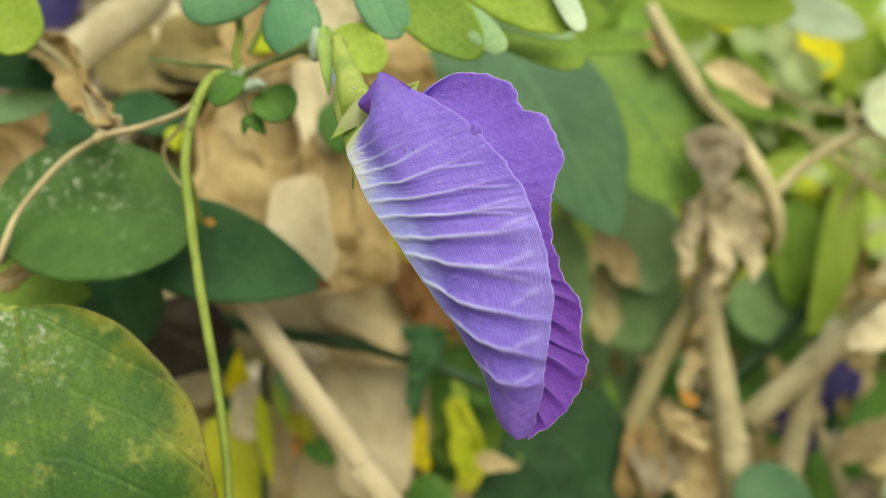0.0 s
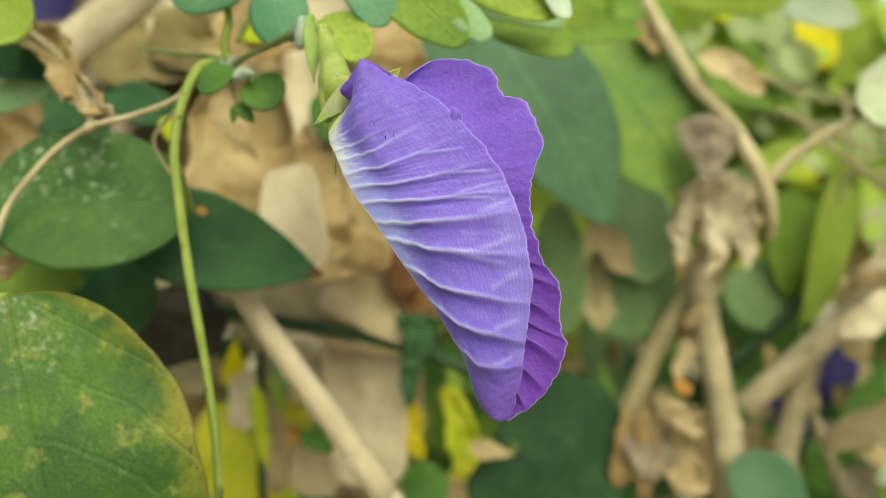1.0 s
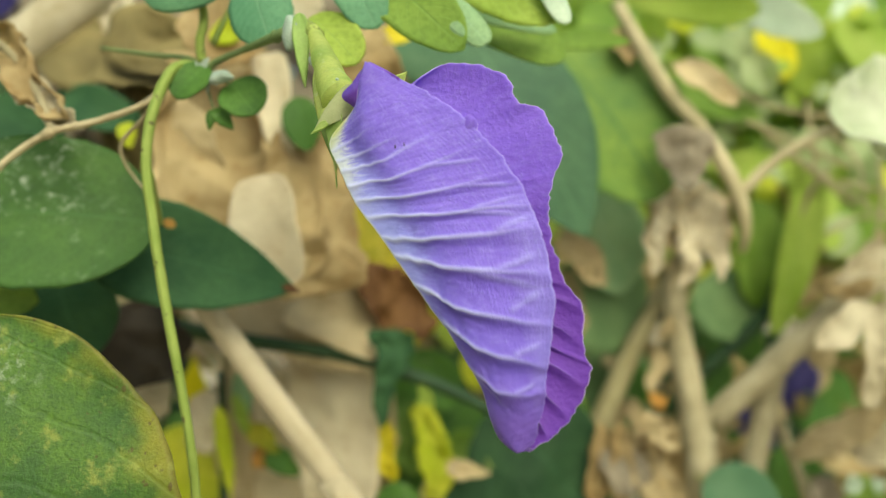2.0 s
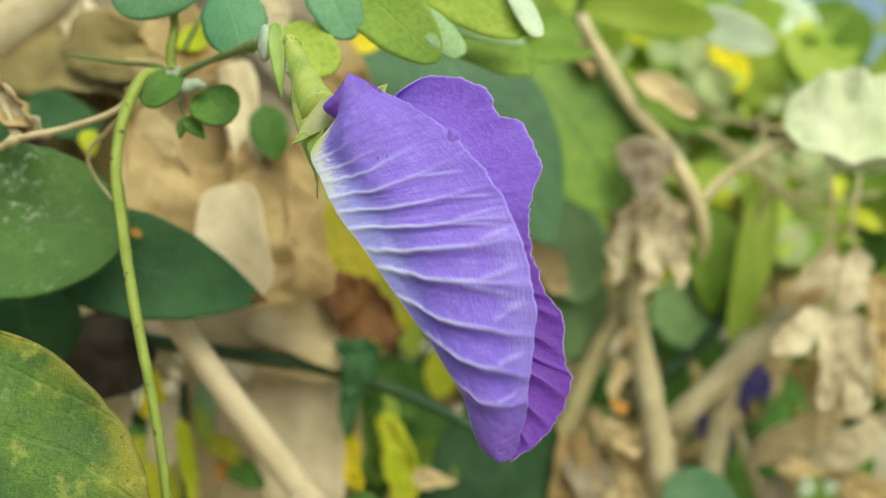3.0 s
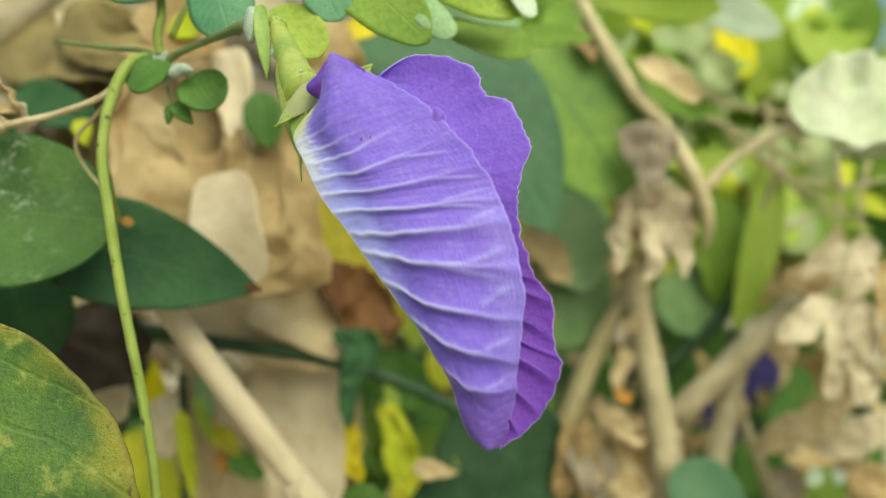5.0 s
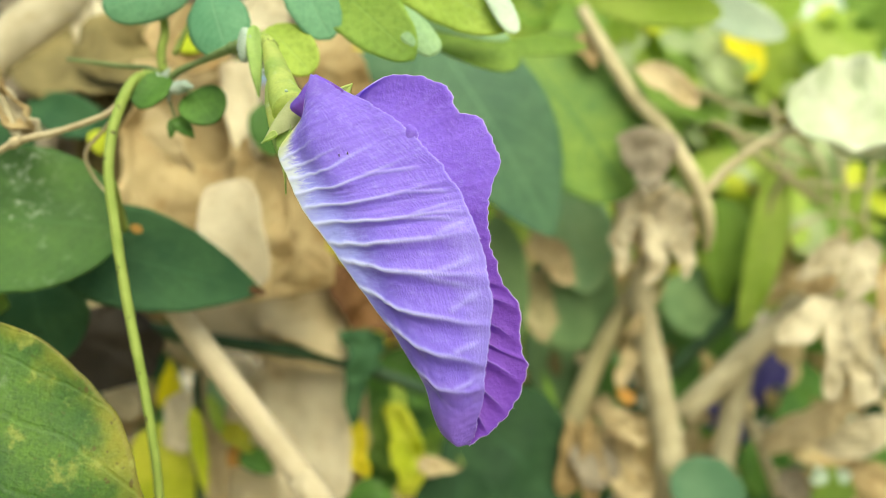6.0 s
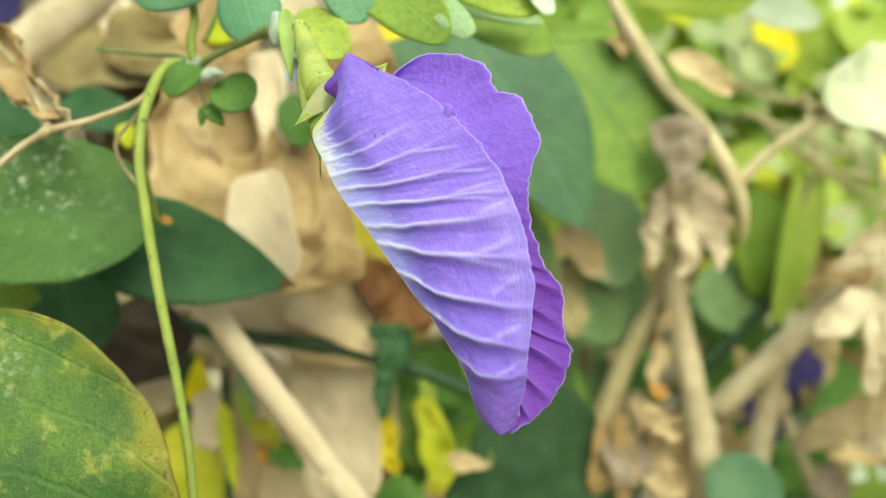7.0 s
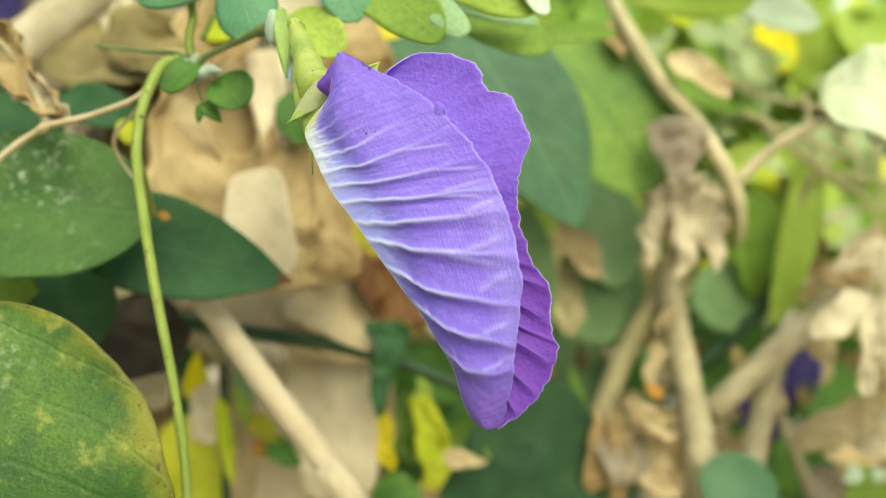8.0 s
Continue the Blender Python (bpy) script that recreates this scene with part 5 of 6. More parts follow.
    leaf((-0.0442, 0.2140, 0.7639), (-0.0409, 0.2120, 0.7544), 0.0033, M_LIME, "lime green curled leaf in the gap", cup=0.5, a=0.5, b=0.6, rough=0.2, seed=8, curl=0.5)
    leaf((-0.0422, 0.2160, 0.7554), (-0.0337, 0.2140, 0.7498), 0.0054, M_OCHRE, "olive-yellow scrap of a leaf", cup=0.3, a=0.45, b=0.6, rough=0.2, seed=9)
    leaf((-0.0380, 0.2400, 0.7529), (-0.0355, 0.2400, 0.7411), 0.0067, M_LEAF, "small green leaf behind the stick", cup=0.2)
    leaf((-0.0142, 0.2360, 0.7570), (-0.0084, 0.2350, 0.7473), 0.0073, M_LEAF, "small green leaf by the dry margin", cup=0.2)
    leaf((0.0152, 0.2620, 0.7521), (0.0024, 0.2600, 0.7443), 0.0109, M_LEAF, "green leaf behind the flower tip", cup=0.2)
    leaf((0.0216, 0.2620, 0.7411), (0.0115, 0.2600, 0.7342), 0.0091, M_FRESH, "fresh green leaf behind the flower tip", cup=0.2)
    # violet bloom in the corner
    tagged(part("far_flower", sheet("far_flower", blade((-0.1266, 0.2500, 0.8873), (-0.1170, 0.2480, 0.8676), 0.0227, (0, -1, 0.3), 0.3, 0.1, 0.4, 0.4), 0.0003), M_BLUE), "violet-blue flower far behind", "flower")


def build_right():
    # leaves behind the flower
    leaf((0.0151, 0.2030, 0.8525), (0.0430, 0.2000, 0.8030), 0.0328, M_TEALMID, "bluish green leaf behind the flower", cup=0.1, a=0.5, b=0.85, face=(0.1, -1, 0.35), nu=36, nv=17)
    leaf((0.0379, 0.2220, 0.8564), (0.0667, 0.2160, 0.8136), 0.0403, M_VEINED, "broad fresh green leaf behind the flower", cup=0.12, a=0.45, b=0.5, face=(0.0, -1, 0.45), nu=36, nv=17)
    leaf((-0.0036, 0.2150, 0.8556), (0.0170, 0.2100, 0.8455), 0.0220, M_TEALDK, "bluish green leaf above the flower", cup=0.1)
    leaf((0.0537, 0.2450, 0.8186), (0.0634, 0.2430, 0.7862), 0.0240, M_TEAL_PALE, "pale bluish green leaf in the shade", cup=0.2)
    leaf((0.0478, 0.2500, 0.7945), (0.0681, 0.2480, 0.7721), 0.0332, M_SAGE, "greyish green leaf in the shade", cup=0.1)
    leaf((0.0335, 0.2350, 0.8098), (0.0363, 0.2320, 0.7708), 0.0146, M_SAGE, "long green leaf behind the flower edge", cup=0.2)
    leaf((0.0938, 0.2620, 0.7886), (0.1112, 0.2600, 0.7724), 0.0236, M_SAGE, "greyish green leaf among the twigs", cup=0.1)
    leaf((0.1137, 0.2620, 0.8150), (0.1122, 0.2590, 0.7801), 0.0200, M_FRESH, "green leaf among the twigs", cup=0.1, a=0.45, b=0.5, face=(0.2, -1, 0.3))
    leaf((0.1269, 0.2520, 0.8241), (0.1130, 0.2500, 0.7718), 0.0122, M_LIME, "long narrow light green leaf", cup=0.3, a=0.4, b=0.6)
    leaf((0.0600, 0.2300, 0.8718), (0.0977, 0.2250, 0.8655), 0.0127, M_LIME, "light green leaf hanging overhead", cup=0.1, a=0.45, b=0.5, face=(0, -1, -0.2))
    leaf((0.1015, 0.2500, 0.8760), (0.1266, 0.2450, 0.8643), 0.0121, M_PALE, "pale leaf underside overhead", cup=0.1, face=(0, -1, -0.3))
    leaf((0.1305, 0.2920, 0.8803), (0.1366, 0.2900, 0.8597), 0.0146, M_LEMON, "bright yellow leaf in the sun", cup=0.1, a=0.4, b=0.4)
    leaf((0.1481, 0.3100, 0.8615), (0.1763, 0.3050, 0.8795), 0.0260, M_LIMEYEL, "large light green leaf with a yellow margin", cup=0.1, a=0.45, b=0.45)
    leaf((0.1153, 0.3000, 0.8784), (0.1352, 0.2980, 0.8654), 0.0150, M_HAZE, "pale green leaf in the sun", cup=0.1)
    leaf((0.1070, 0.3000, 0.8784), (0.1278, 0.3000, 0.8638), 0.0189, M_FRESH, "green leaf among the twigs", cup=0.1)
    leaf((0.0894, 0.2900, 0.8578), (0.1277, 0.2900, 0.8456), 0.0142, M_FRESH, "bluish green leaf among the twigs", cup=0.1)
    leaf((0.0687, 0.2500, 0.7648), (0.0617, 0.2500, 0.7858), 0.0105, M_LEAF, "green leaf in the shade", cup=0.1)
    leaf((0.0808, 0.2250, 0.7355), (0.1005, 0.2200, 0.7262), 0.0186, M_TEALDK, "bluish green leaf low among the twigs", cup=0.1)
    leaf((0.1489, 0.3000, 0.7531), (0.1615, 0.3000, 0.7280), 0.0272, M_LEAF, "green leaf behind the dry cluster", cup=0.1)
    # cream flower on its twig
    cream = tagged(new("cream_flower"), "pale cream-green flower with a scalloped rim on a twig", "flower")
    for k, (b, t, w) in enumerate((((0.1410, 0.2030, 0.8364), (0.1045, 0.2020, 0.8336), 0.0248), ((0.1309, 0.2045, 0.8433), (0.1169, 0.2036, 0.8228), 0.0177),
                                   ((0.1325, 0.2045, 0.8433), (0.1287, 0.2038, 0.8222), 0.0170), ((0.1303, 0.2060, 0.8316), (0.1202, 0.2050, 0.8468), 0.0172),
                                   ((0.1272, 0.2060, 0.8391), (0.1417, 0.2040, 0.8359), 0.0215))):
        part("petal", sheet("petal", blade(b, t, w, (-0.1, -1, 0.25), 0.15, 0.08, 0.5, 0.5, seed=k, rough=0.10, ripple=0.12, nu=36, nv=23), 0.0003), M_CREAM, cream)
    # dry branches
    stem("dry_branch", [(0.0552, 0.2170, 0.8649), (0.0602, 0.2160, 0.8549), (0.0678, 0.2140, 0.8410), (0.0749, 0.2130, 0.8324), (0.0816, 0.2130, 0.8223), (0.0865, 0.2140, 0.8134), (0.0892, 0.2160, 0.8045), (0.0900, 0.2200, 0.7990)],
         [0.0017, 0.0021, 0.0022, 0.0021, 0.0008], M_TWIGPALE, "pale dry branch with knots", "branch", (0.2, 0.55, 0.85), rings=40, sides=12)
    stem("dry_twig", [(0.0875, 0.2140, 0.8149), (0.0937, 0.2120, 0.8214), (0.1011, 0.2090, 0.8269), (0.1082, 0.2060, 0.8301), (0.1162, 0.2050, 0.8335)], [0.0016, 0.0013, 0.0012], M_TWIGPALE, "dry forked twig holding the cream flower", "twig", rings=30)
    stem("dry_branch", [(0.0807, 0.2320, 0.7999), (0.0767, 0.2360, 0.7900), (0.0780, 0.2370, 0.7750), (0.0817, 0.2370, 0.7568), (0.0839, 0.2360, 0.7405), (0.0847, 0.2360, 0.7207), (0.088, 0.245, 0.60), (0.095, 0.26, 0.36)],
         [0.0030, 0.0038, 0.0046, 0.0050, 0.0053], M_TWIG, "thick pale dry branch standing upright", "branch", (0.25, 0.55), rings=40, sides=14)
    stem("dry_branch", [(0.0797, 0.2400, 0.7931), (0.0702, 0.2430, 0.7761), (0.0622, 0.2450, 0.7587), (0.0539, 0.2460, 0.7379), (0.0488, 0.2460, 0.7206), (0.045, 0.255, 0.60), (0.05, 0.27, 0.36)], [0.0027, 0.0034, 0.0038, 0.0041], M_TWIGOL, "olive brown dry branch leaning down", "branch", rings=36)
    stem("dry_branch", [(0.0931, 0.2500, 0.7465), (0.1057, 0.2470, 0.7584), (0.1184, 0.2450, 0.7707), (0.1309, 0.2430, 0.7819), (0.1443, 0.2400, 0.7947)], [0.0038, 0.0045, 0.0048], M_TWIG, "pale dry branch slanting up", "branch", (0.4,), rings=36, sides=12)
    stem("dry_branch", [(0.1148, 0.2520, 0.7645), (0.1105, 0.2520, 0.7469), (0.1070, 0.2520, 0.7293), (0.1044, 0.2520, 0.7152), (0.11, 0.26, 0.6), (0.10, 0.28, 0.36)], [0.0038, 0.0038], M_TWIG, "pale dry branch hanging down", "branch", rings=30)
    stem("dry_twig", [(0.1167, 0.2560, 0.7460), (0.1220, 0.2560, 0.7335), (0.1274, 0.2560, 0.7174)], [0.0017, 0.0016], M_TWIG, "thin dry twig hanging down", "twig", rings=20)
    stem("vine", [(0.0902, 0.2620, 0.7557), (0.1021, 0.2600, 0.7660), (0.1139, 0.2580, 0.7780), (0.1183, 0.2560, 0.7889)], [0.0025, 0.0024], M_STEMDK, "dark green vine stem among twigs", "stem", rings=24)
    # dry leaves
    dry_leaf((0.0557, 0.2190, 0.8579), (0.0582, 0.2170, 0.8483), 0.0076, M_DRY, "tan dry leaf scrap on the branch", 0.2, 41)
    dry_leaf((0.0678, 0.2140, 0.8480), (0.0844, 0.2100, 0.8366), 0.0089, M_DRYCREAM, "tan dry leaf hanging from the branch", 0.12, 42, a=0.45, b=0.45, curl=0.8)
    dry_leaf((0.0692, 0.2080, 0.8312), (0.0697, 0.2040, 0.8136), 0.0151, M_DRYGREY, "grey-brown folded dry leaf", 0.12, 43, a=0.14, b=0.55, fold=-0.45, nu=40, nv=25)
    for k, (b, t, w, mt) in enumerate((((0.0722, 0.2260, 0.8150), (0.0652, 0.2220, 0.7935), 0.0088, M_DRYLIGHT), ((0.0752, 0.2290, 0.8169), (0.0716, 0.2260, 0.7930), 0.0100, M_DRYCREAM),
                                       ((0.0779, 0.2260, 0.8172), (0.0752, 0.2215, 0.7890), 0.0096, M_DRYLIGHT), ((0.0800, 0.2300, 0.8169), (0.0793, 0.2270, 0.7960), 0.0102, M_DRYLIGHT),
                                       ((0.0822, 0.2260, 0.8160), (0.0842, 0.2220, 0.7905), 0.0092, M_DRYLIGHT), ((0.0846, 0.2300, 0.8130), (0.0872, 0.2270, 0.7950), 0.0086, M_DRYCREAM), ((0.0705, 0.2300, 0.8120), (0.0690, 0.2280, 0.7985), 0.0110, M_DRYCREAM))):
        tagged(dry_leaf(b, t, w, mt, "narrow pale dry leaf drooping from a branch", 0.24, 44 + k, a=0.06, b=0.7, curl=0.2, pleat=0.2, nu=40, nv=23), group="dry leaves drooping from the branch")
    dry_leaf((0.0428, 0.2320, 0.8056), (0.0550, 0.2300, 0.7895), 0.0093, M_DRYMID, "tan dry leaf behind the flower", 0.12, 47)
    dry_leaf((0.0459, 0.2400, 0.7932), (0.0472, 0.2380, 0.7716), 0.0101, M_TWIGOL, "olive dry leaf behind the flower", 0.12, 48)
    tagged(dry_leaf((0.1243, 0.2120, 0.8004), (0.1097, 0.2080, 0.7909), 0.0088, M_DRYPALE, "pale dry leaf in the hanging cluster", 0.16, 51, curl=0.8), group="dry leaves in the hanging cluster")
    tagged(dry_leaf((0.1184, 0.2080, 0.7847), (0.1017, 0.2040, 0.7752), 0.0083, M_DRYPALE, "pale dry leaf in the hanging cluster", 0.14, 52, a=0.4, b=0.4, curl=0.7), group="dry leaves in the hanging cluster")
    tagged(dry_leaf((0.1213, 0.2100, 0.7853), (0.1165, 0.2060, 0.7589), 0.0087, M_DRYPALE, "pale narrow dry leaf hanging down", 0.12, 53, a=0.35, b=0.4, curl=0.8), group="dry leaves in the hanging cluster")
    tagged(dry_leaf((0.1275, 0.2120, 0.7850), (0.1261, 0.2080, 0.7567), 0.0117, M_DRYPALE, "pale dry leaf hanging down", 0.14, 54, a=0.35, b=0.4, curl=0.8), group="dry leaves in the hanging cluster")
    tagged(dry_leaf((0.1323, 0.2140, 0.8003), (0.1229, 0.2100, 0.7822), 0.0103, M_DRYPALE, "pale crumpled dry leaf in a cluster", 0.18, 55, curl=0.8), group="dry leaves in the hanging cluster")
    tagged(dry_leaf((0.1372, 0.2140, 0.7940), (0.1373, 0.2100, 0.7605), 0.0132, M_DRY, "tan dry leaf hanging down", 0.16, 56, curl=0.8), group="dry leaves in the hanging cluster")
    dry_leaf((0.1195, 0.2320, 0.7870), (0.1325, 0.2300, 0.7902), 0.0096, M_DRY, "orange-tan dry leaf on the branch", 0.12, 57)
    dry_leaf((0.1145, 0.2400, 0.7385), (0.1406, 0.2320, 0.7538), 0.0098, M_DRYMID, "tan dry leaf low in the litter", 0.1, 58, a=0.3, b=0.4, pleat=0.2)
    dry_leaf((0.1303, 0.2360, 0.7389), (0.1517, 0.2300, 0.7462), 0.0100, M_DRYPALE, "pale dry leaf low in the litter", 0.12, 59, a=0.3, b=0.4, pleat=0.2)
    dry_leaf((0.1420, 0.2400, 0.7304), (0.1577, 0.2360, 0.7239), 0.0116, M_DRY, "tan dry leaf at the foot of the twigs", 0.12, 71, a=0.3, b=0.4, pleat=0.2)
    dry_leaf((0.1254, 0.2500, 0.7283), (0.1318, 0.2480, 0.7178), 0.0105, M_DRYGREY, "grey-brown dry leaf at the foot of the twigs", 0.12, 72, pleat=0.2)
    leaf((0.1544, 0.2500, 0.7343), (0.1602, 0.2500, 0.7267), 0.0105, M_LEAF, "green leaf low among dry ones", cup=0.2)
    leaf((0.1407, 0.2750, 0.7484), (0.1521, 0.2750, 0.7281), 0.0211, M_LEAF, "green leaf low among the twigs", cup=0.2)
    leaf((0.1290, 0.2750, 0.7330), (0.1330, 0.2750, 0.7110), 0.0192, M_LEAF, "green leaf low among the twigs", cup=0.2)
    leaf((0.1510, 0.2600, 0.7243), (0.1428, 0.2600, 0.7115), 0.0145, M_FRESH, "fresh green leaf low among the twigs", cup=0.2)
    for b, t, w in (((0.1319, 0.2380, 0.7317), (0.1290, 0.2370, 0.7270), 0.0050), ((0.1370, 0.2380, 0.7312), (0.1385, 0.2370, 0.7272), 0.0046), ((0.1408, 0.2380, 0.7431), (0.1383, 0.2370, 0.7486), 0.0050)):
        tagged(part("dry_flower", sheet("dry_flower", blade(b, t, w, (0.1, -1, 0.3), 0.5, 0.1, 0.4, 0.4, rough=0.15), 0.0003), M_PALE), "small whitish faded blossom in the litter", "blossom")
    leaf((0.0524, 0.2750, 0.7765), (0.0765, 0.2720, 0.7387), 0.0321, M_SAGE, "greyish green leaf in deep shade", cup=0.2)
    leaf((0.1001, 0.2800, 0.7838), (0.1149, 0.2780, 0.7490), 0.0293, M_LEAF, "olive green leaf in deep shade", cup=0.2)
    leaf((0.0683, 0.2620, 0.7630), (0.0756, 0.2620, 0.7484), 0.0128, M_LEAF, "green leaf between dry branches", cup=0.2)
    leaf((0.0476, 0.2400, 0.7630), (0.0530, 0.2380, 0.7433), 0.0023, M_FRESH, "narrow green blade of grass", cup=0.2)
    for k, (p, q, r) in enumerate((((0.1021, 0.2450, 0.8380), (0.1156, 0.2430, 0.8318), (0.1325, 0.2400, 0.8231)), ((0.1102, 0.2500, 0.8353), (0.1232, 0.2480, 0.8238), (0.1376, 0.2460, 0.8116)),
                                   ((0.1265, 0.2550, 0.8456), (0.1282, 0.2530, 0.8242), (0.1247, 0.2510, 0.8031)), ((0.1295, 0.2470, 0.8237), (0.1237, 0.2490, 0.8152), (0.1204, 0.2510, 0.7996)),
                                   ((0.1019, 0.2600, 0.8520), (0.1173, 0.2580, 0.8444), (0.1377, 0.2560, 0.8405)))):
        stem("dry_twig", [p, q, r], [0.0009, 0.0007], M_TWIGOL, "very thin dry twig in the tangle", "twig", rings=16, sides=6)
    for p, q, r in (((0.1124, 0.2360, 0.8266), (0.1269, 0.2380, 0.8182), (0.1446, 0.2400, 0.8078)), ((0.1237, 0.2400, 0.8356), (0.1352, 0.2410, 0.8245), (0.1384, 0.2420, 0.8071)),
                    ((0.1287, 0.2380, 0.8191), (0.1428, 0.2400, 0.8165), (0.1593, 0.2420, 0.8192)), ((0.1385, 0.2360, 0.8257), (0.1406, 0.2380, 0.8121), (0.1389, 0.2400, 0.8001)),
                    ((0.1485, 0.2360, 0.8240), (0.1470, 0.2380, 0.8086), (0.1510, 0.2400, 0.7947)), ((0.1266, 0.2440, 0.8037), (0.1372, 0.2430, 0.8089), (0.1497, 0.2420, 0.8070))):
        stem("dry_twig", [p, q, r], [0.0007, 0.0004], M_TWIGPALE, "hair-thin pale dry twig in the tangle", "twig", rings=14, sides=6)
    # sunlit leaves high behind
    for k, (b, t, w, mt) in enumerate((((0.1054, 0.3350, 0.8874), (0.1405, 0.3300, 0.8654), 0.0346, M_LIME), ((0.1282, 0.3400, 0.8768), (0.1612, 0.3350, 0.8477), 0.0356, M_FRESH), ((0.1658, 0.3450, 0.8945), (0.1964, 0.3400, 0.8648), 0.0404, M_LIME),
                                       ((0.0847, 0.3100, 0.8617), (0.1152, 0.3050, 0.8395), 0.0281, M_FRESH), ((0.1405, 0.3300, 0.8539), (0.1655, 0.3250, 0.8237), 0.0300, M_FRESH), ((0.1038, 0.3300, 0.8975), (0.1428, 0.3250, 0.8824), 0.0300, M_YELGRN),
                                       ((0.1585, 0.3200, 0.8390), (0.1866, 0.3150, 0.8230), 0.0313, M_FRESH), ((0.1622, 0.3100, 0.8206), (0.1826, 0.3080, 0.7926), 0.0281, M_FRESH), ((0.0654, 0.3000, 0.8869), (0.0909, 0.2950, 0.8670), 0.0272, M_FRESH),
                                       ((0.1779, 0.3600, 0.9184), (0.2099, 0.3550, 0.8921), 0.0377, M_PALE))):
        leaf(b, t, w, mt, "broad light green leaf lit by the sky", cup=0.1, a=0.45, b=0.5, seed=k, face=(0.1, -1, 0.6))
    for k, (b, t, w, mt) in enumerate((((0.0537, 0.2300, 0.7517), (0.0504, 0.2260, 0.7289), 0.0070, M_DRY), ((0.0580, 0.2280, 0.7514), (0.0570, 0.2240, 0.7279), 0.0066, M_DRY), ((0.0660, 0.2280, 0.7490), (0.0711, 0.2240, 0.7311), 0.0060, M_DRY),
                                       ((0.0625, 0.2300, 0.7549), (0.0652, 0.2280, 0.7426), 0.0057, M_DRYMID), ((0.0731, 0.2360, 0.7702), (0.0685, 0.2340, 0.7590), 0.0049, M_DRYMID), ((0.0754, 0.2330, 0.7804), (0.0711, 0.2320, 0.7740), 0.0042, M_DRYMID))):
        tagged(dry_leaf(b, t, w, mt, "narrow curled dry leaf at the branch's foot", 0.14, 80 + k, a=0.35, b=0.4, curl=0.9, pleat=0.15), group="dry leaves at the branch's foot")
    dry_leaf((0.0591, 0.2260, 0.7431), (0.0568, 0.2230, 0.7330), 0.0141, M_DRYGREY, "grey-brown dry leaf in the litter", 0.16, 61)
    dry_leaf((0.0612, 0.2220, 0.7535), (0.0729, 0.2200, 0.7462), 0.0092, M_DRYMID, "tan dry leaf scrap in the litter", 0.2, 62, curl=0.9)
    dry_leaf((0.0662, 0.2260, 0.7597), (0.0706, 0.2250, 0.7557), 0.0041, M_ORANGE, "orange-brown scrap of leaf", 0.2, 63)
    dry_leaf((0.0623, 0.2260, 0.7415), (0.0742, 0.2240, 0.7279), 0.0094, M_DRYMID, "tan drooping dry leaf on a branch", 0.16, 64, curl=0.9)
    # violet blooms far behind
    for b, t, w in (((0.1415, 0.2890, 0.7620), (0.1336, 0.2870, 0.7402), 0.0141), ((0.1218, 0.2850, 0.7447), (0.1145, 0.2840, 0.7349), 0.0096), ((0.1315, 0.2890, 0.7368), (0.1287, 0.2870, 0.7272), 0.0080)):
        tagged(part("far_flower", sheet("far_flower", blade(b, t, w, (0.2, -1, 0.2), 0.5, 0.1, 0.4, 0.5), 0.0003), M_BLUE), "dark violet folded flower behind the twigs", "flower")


build_ground()
FLOWER = build_flower()
build_vine()
build_dry_left()
build_right()
thicket("far_dry_litter", M_DRY, 300, ((-0.26, 0.34), (0.31, 0.62), (0.58, 0.86)), (0.03, 0.06), "tan dry leaves deep in the hedge", "dry leaves", 5, rough=0.2)
thicket("far_green_leaves", M_LEAF, 180, ((-0.28, 0.30), (0.33, 0.62), (0.60, 0.92)), (0.03, 0.05), "green leaves deep in the hedge", "leaves", 6)
thicket("far_fresh_leaves", M_FRESH, 260, ((0.02, 0.36), (0.34, 0.62), (0.78, 0.925)), (0.03, 0.05), "light green leaves deep in the hedge", "leaves", 7)
thicket("far_lime_leaves", M_LIME, 300, ((-0.02, 0.36), (0.30, 0.55), (0.78, 0.912)), (0.03, 0.05), "lime green leaves deep in the hedge", "leaves", 9)
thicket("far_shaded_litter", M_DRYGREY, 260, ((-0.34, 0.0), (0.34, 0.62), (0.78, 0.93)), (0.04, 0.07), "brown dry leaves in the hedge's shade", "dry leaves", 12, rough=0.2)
thicket("far_back_leaves", M_FRESH, 480, ((-0.42, 0.30), (0.66, 0.95), (0.80, 1.06)), (0.05, 0.08), "green leaves high at the back of the hedge", "leaves", 14)
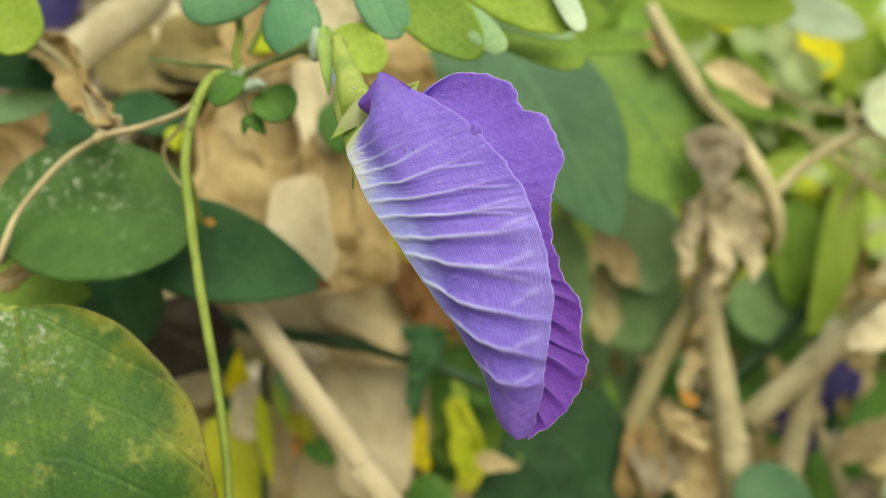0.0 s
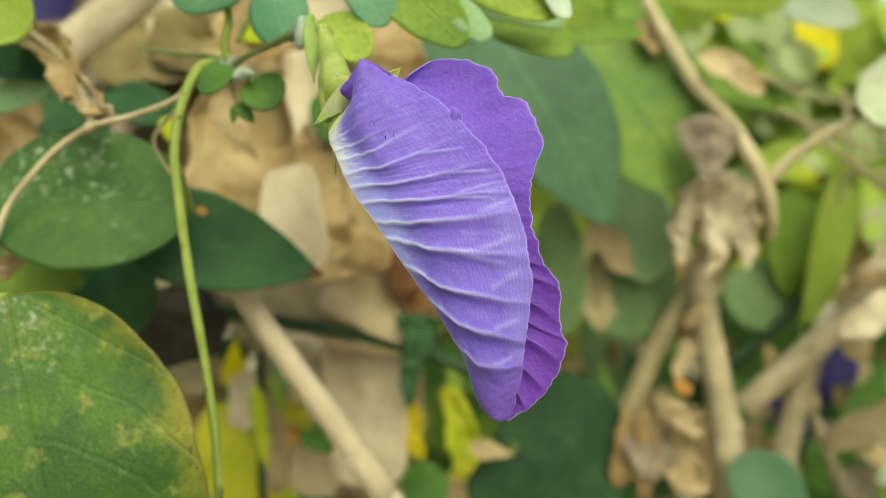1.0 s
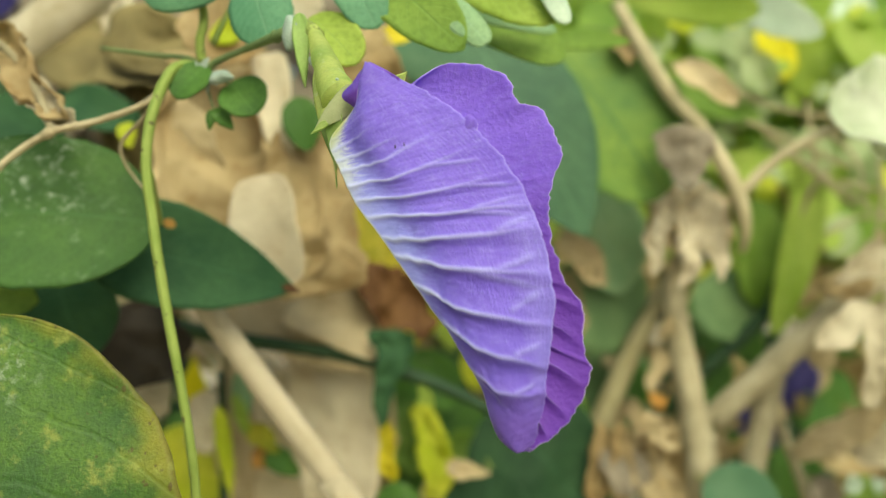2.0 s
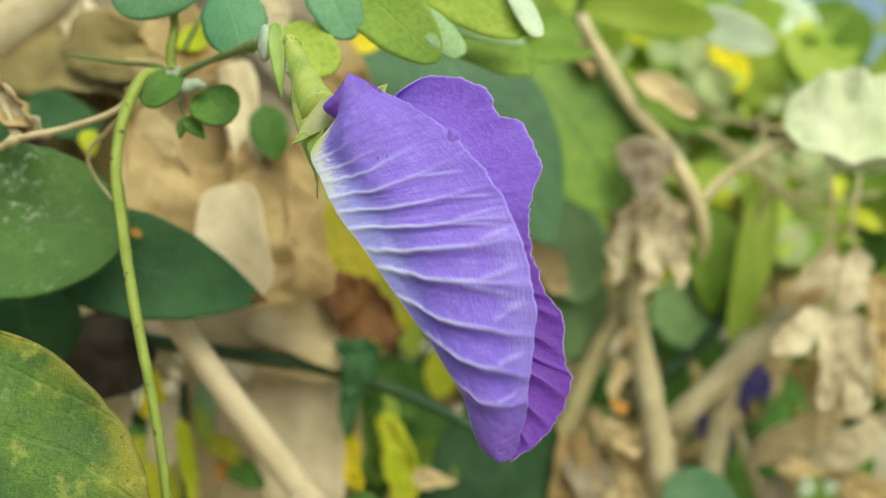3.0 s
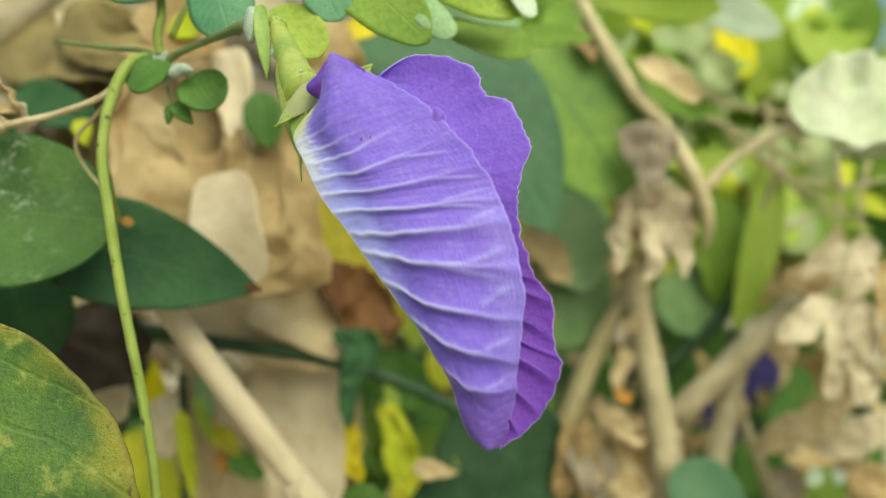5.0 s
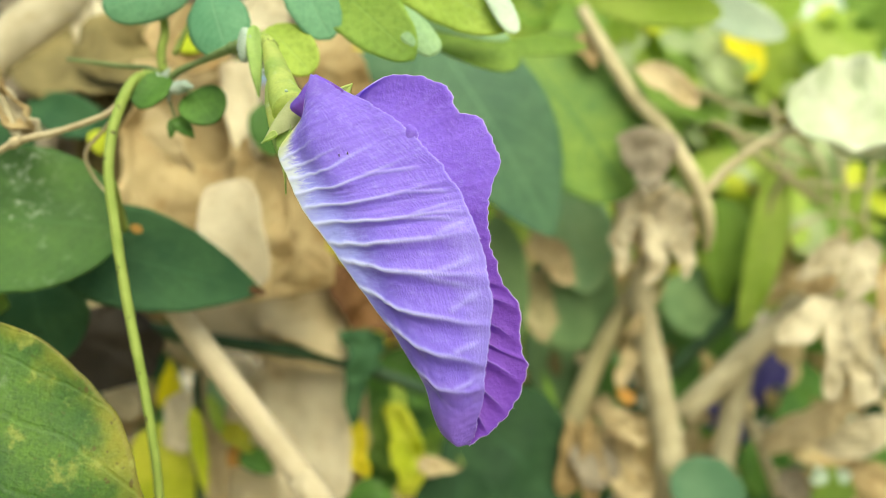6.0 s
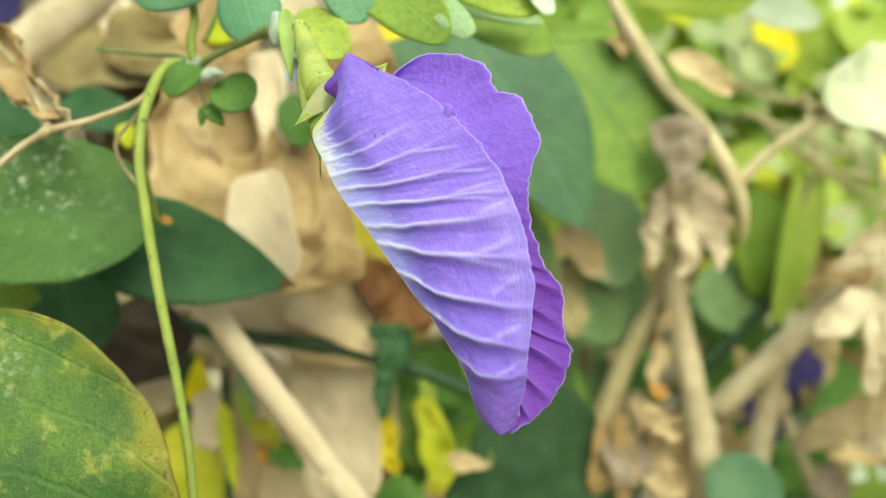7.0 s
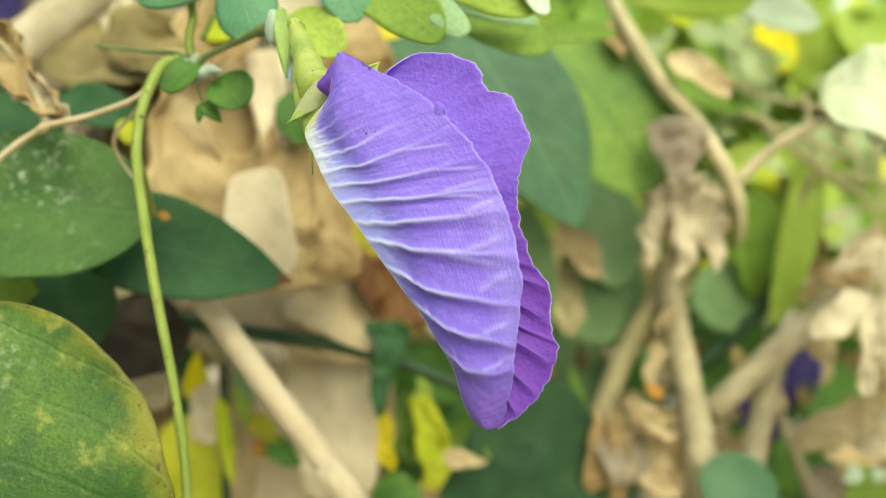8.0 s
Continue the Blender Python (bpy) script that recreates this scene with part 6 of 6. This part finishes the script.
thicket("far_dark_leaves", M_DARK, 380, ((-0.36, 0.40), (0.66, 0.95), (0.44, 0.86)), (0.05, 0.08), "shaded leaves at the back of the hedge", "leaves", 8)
thicket("low_dry_litter", M_DRY, 320, ((-0.3, 0.36), (0.30, 0.70), (0.50, 0.68)), (0.04, 0.07), "tan dry leaves heaped at the foot of the hedge", "dry leaves", 21, rough=0.2)
thicket("low_green_leaves", M_LEAF, 300, ((-0.3, 0.36), (0.34, 0.80), (0.50, 0.70)), (0.04, 0.06), "green leaves low in the hedge", "leaves", 22)


thicket("small_sage_leaves", M_HAZE, 55, ((0.06, 0.17), (0.275, 0.36), (0.805, 0.885)), (0.009, 0.020), "small pale olive green leaves among the twigs", "leaves", 31)
thicket("small_lime_leaves", M_LIME, 50, ((0.08, 0.18), (0.275, 0.36), (0.800, 0.890)), (0.009, 0.018), "small light green leaves among the twigs", "leaves", 32)
thicket("small_yellow_leaves", M_YELGRN, 16, ((0.09, 0.17), (0.27, 0.34), (0.790, 0.880)), (0.006, 0.013), "small yellow-green leaves among the twigs", "leaves", 33)
thicket("small_dry_scraps", M_DRYMID, 50, ((0.035, 0.165), (0.245, 0.31), (0.715, 0.800)), (0.006, 0.016), "small tan scraps of dry leaf caught in the twigs", "dry leaves", 34, rough=0.2, face_spread=1.0)
thicket("small_brown_scraps", M_DRYOLIVE, 60, ((0.04, 0.165), (0.25, 0.31), (0.715, 0.790)), (0.006, 0.014), "small olive-brown scraps of dry leaf caught in the twigs", "dry leaves", 35, rough=0.2, face_spread=1.0)


def motions():
    """The flower nods a little in the breeze; millimetres across and up."""
    sway = [(0, 0.01, 0.03), (0.5, 0.01, 0.13), (1, -0.05, 0.03), (2.5, -0.03, 0), (3, 0.02, -0.02), (3.5, 0.01, -0.01), (4, 0, 0.01),
            (4.5, -0.01, 0), (6, 0.09, -0.01), (6.5, 0.03, -0.07), (7, 0, 0.01), (7.5, -0.01, -0.02), (8, -0.07, 0)]
    walk(FLOWER, [(t, pose(x / 1000, 0, z / 1000)) for t, x, z in sway])


motions()
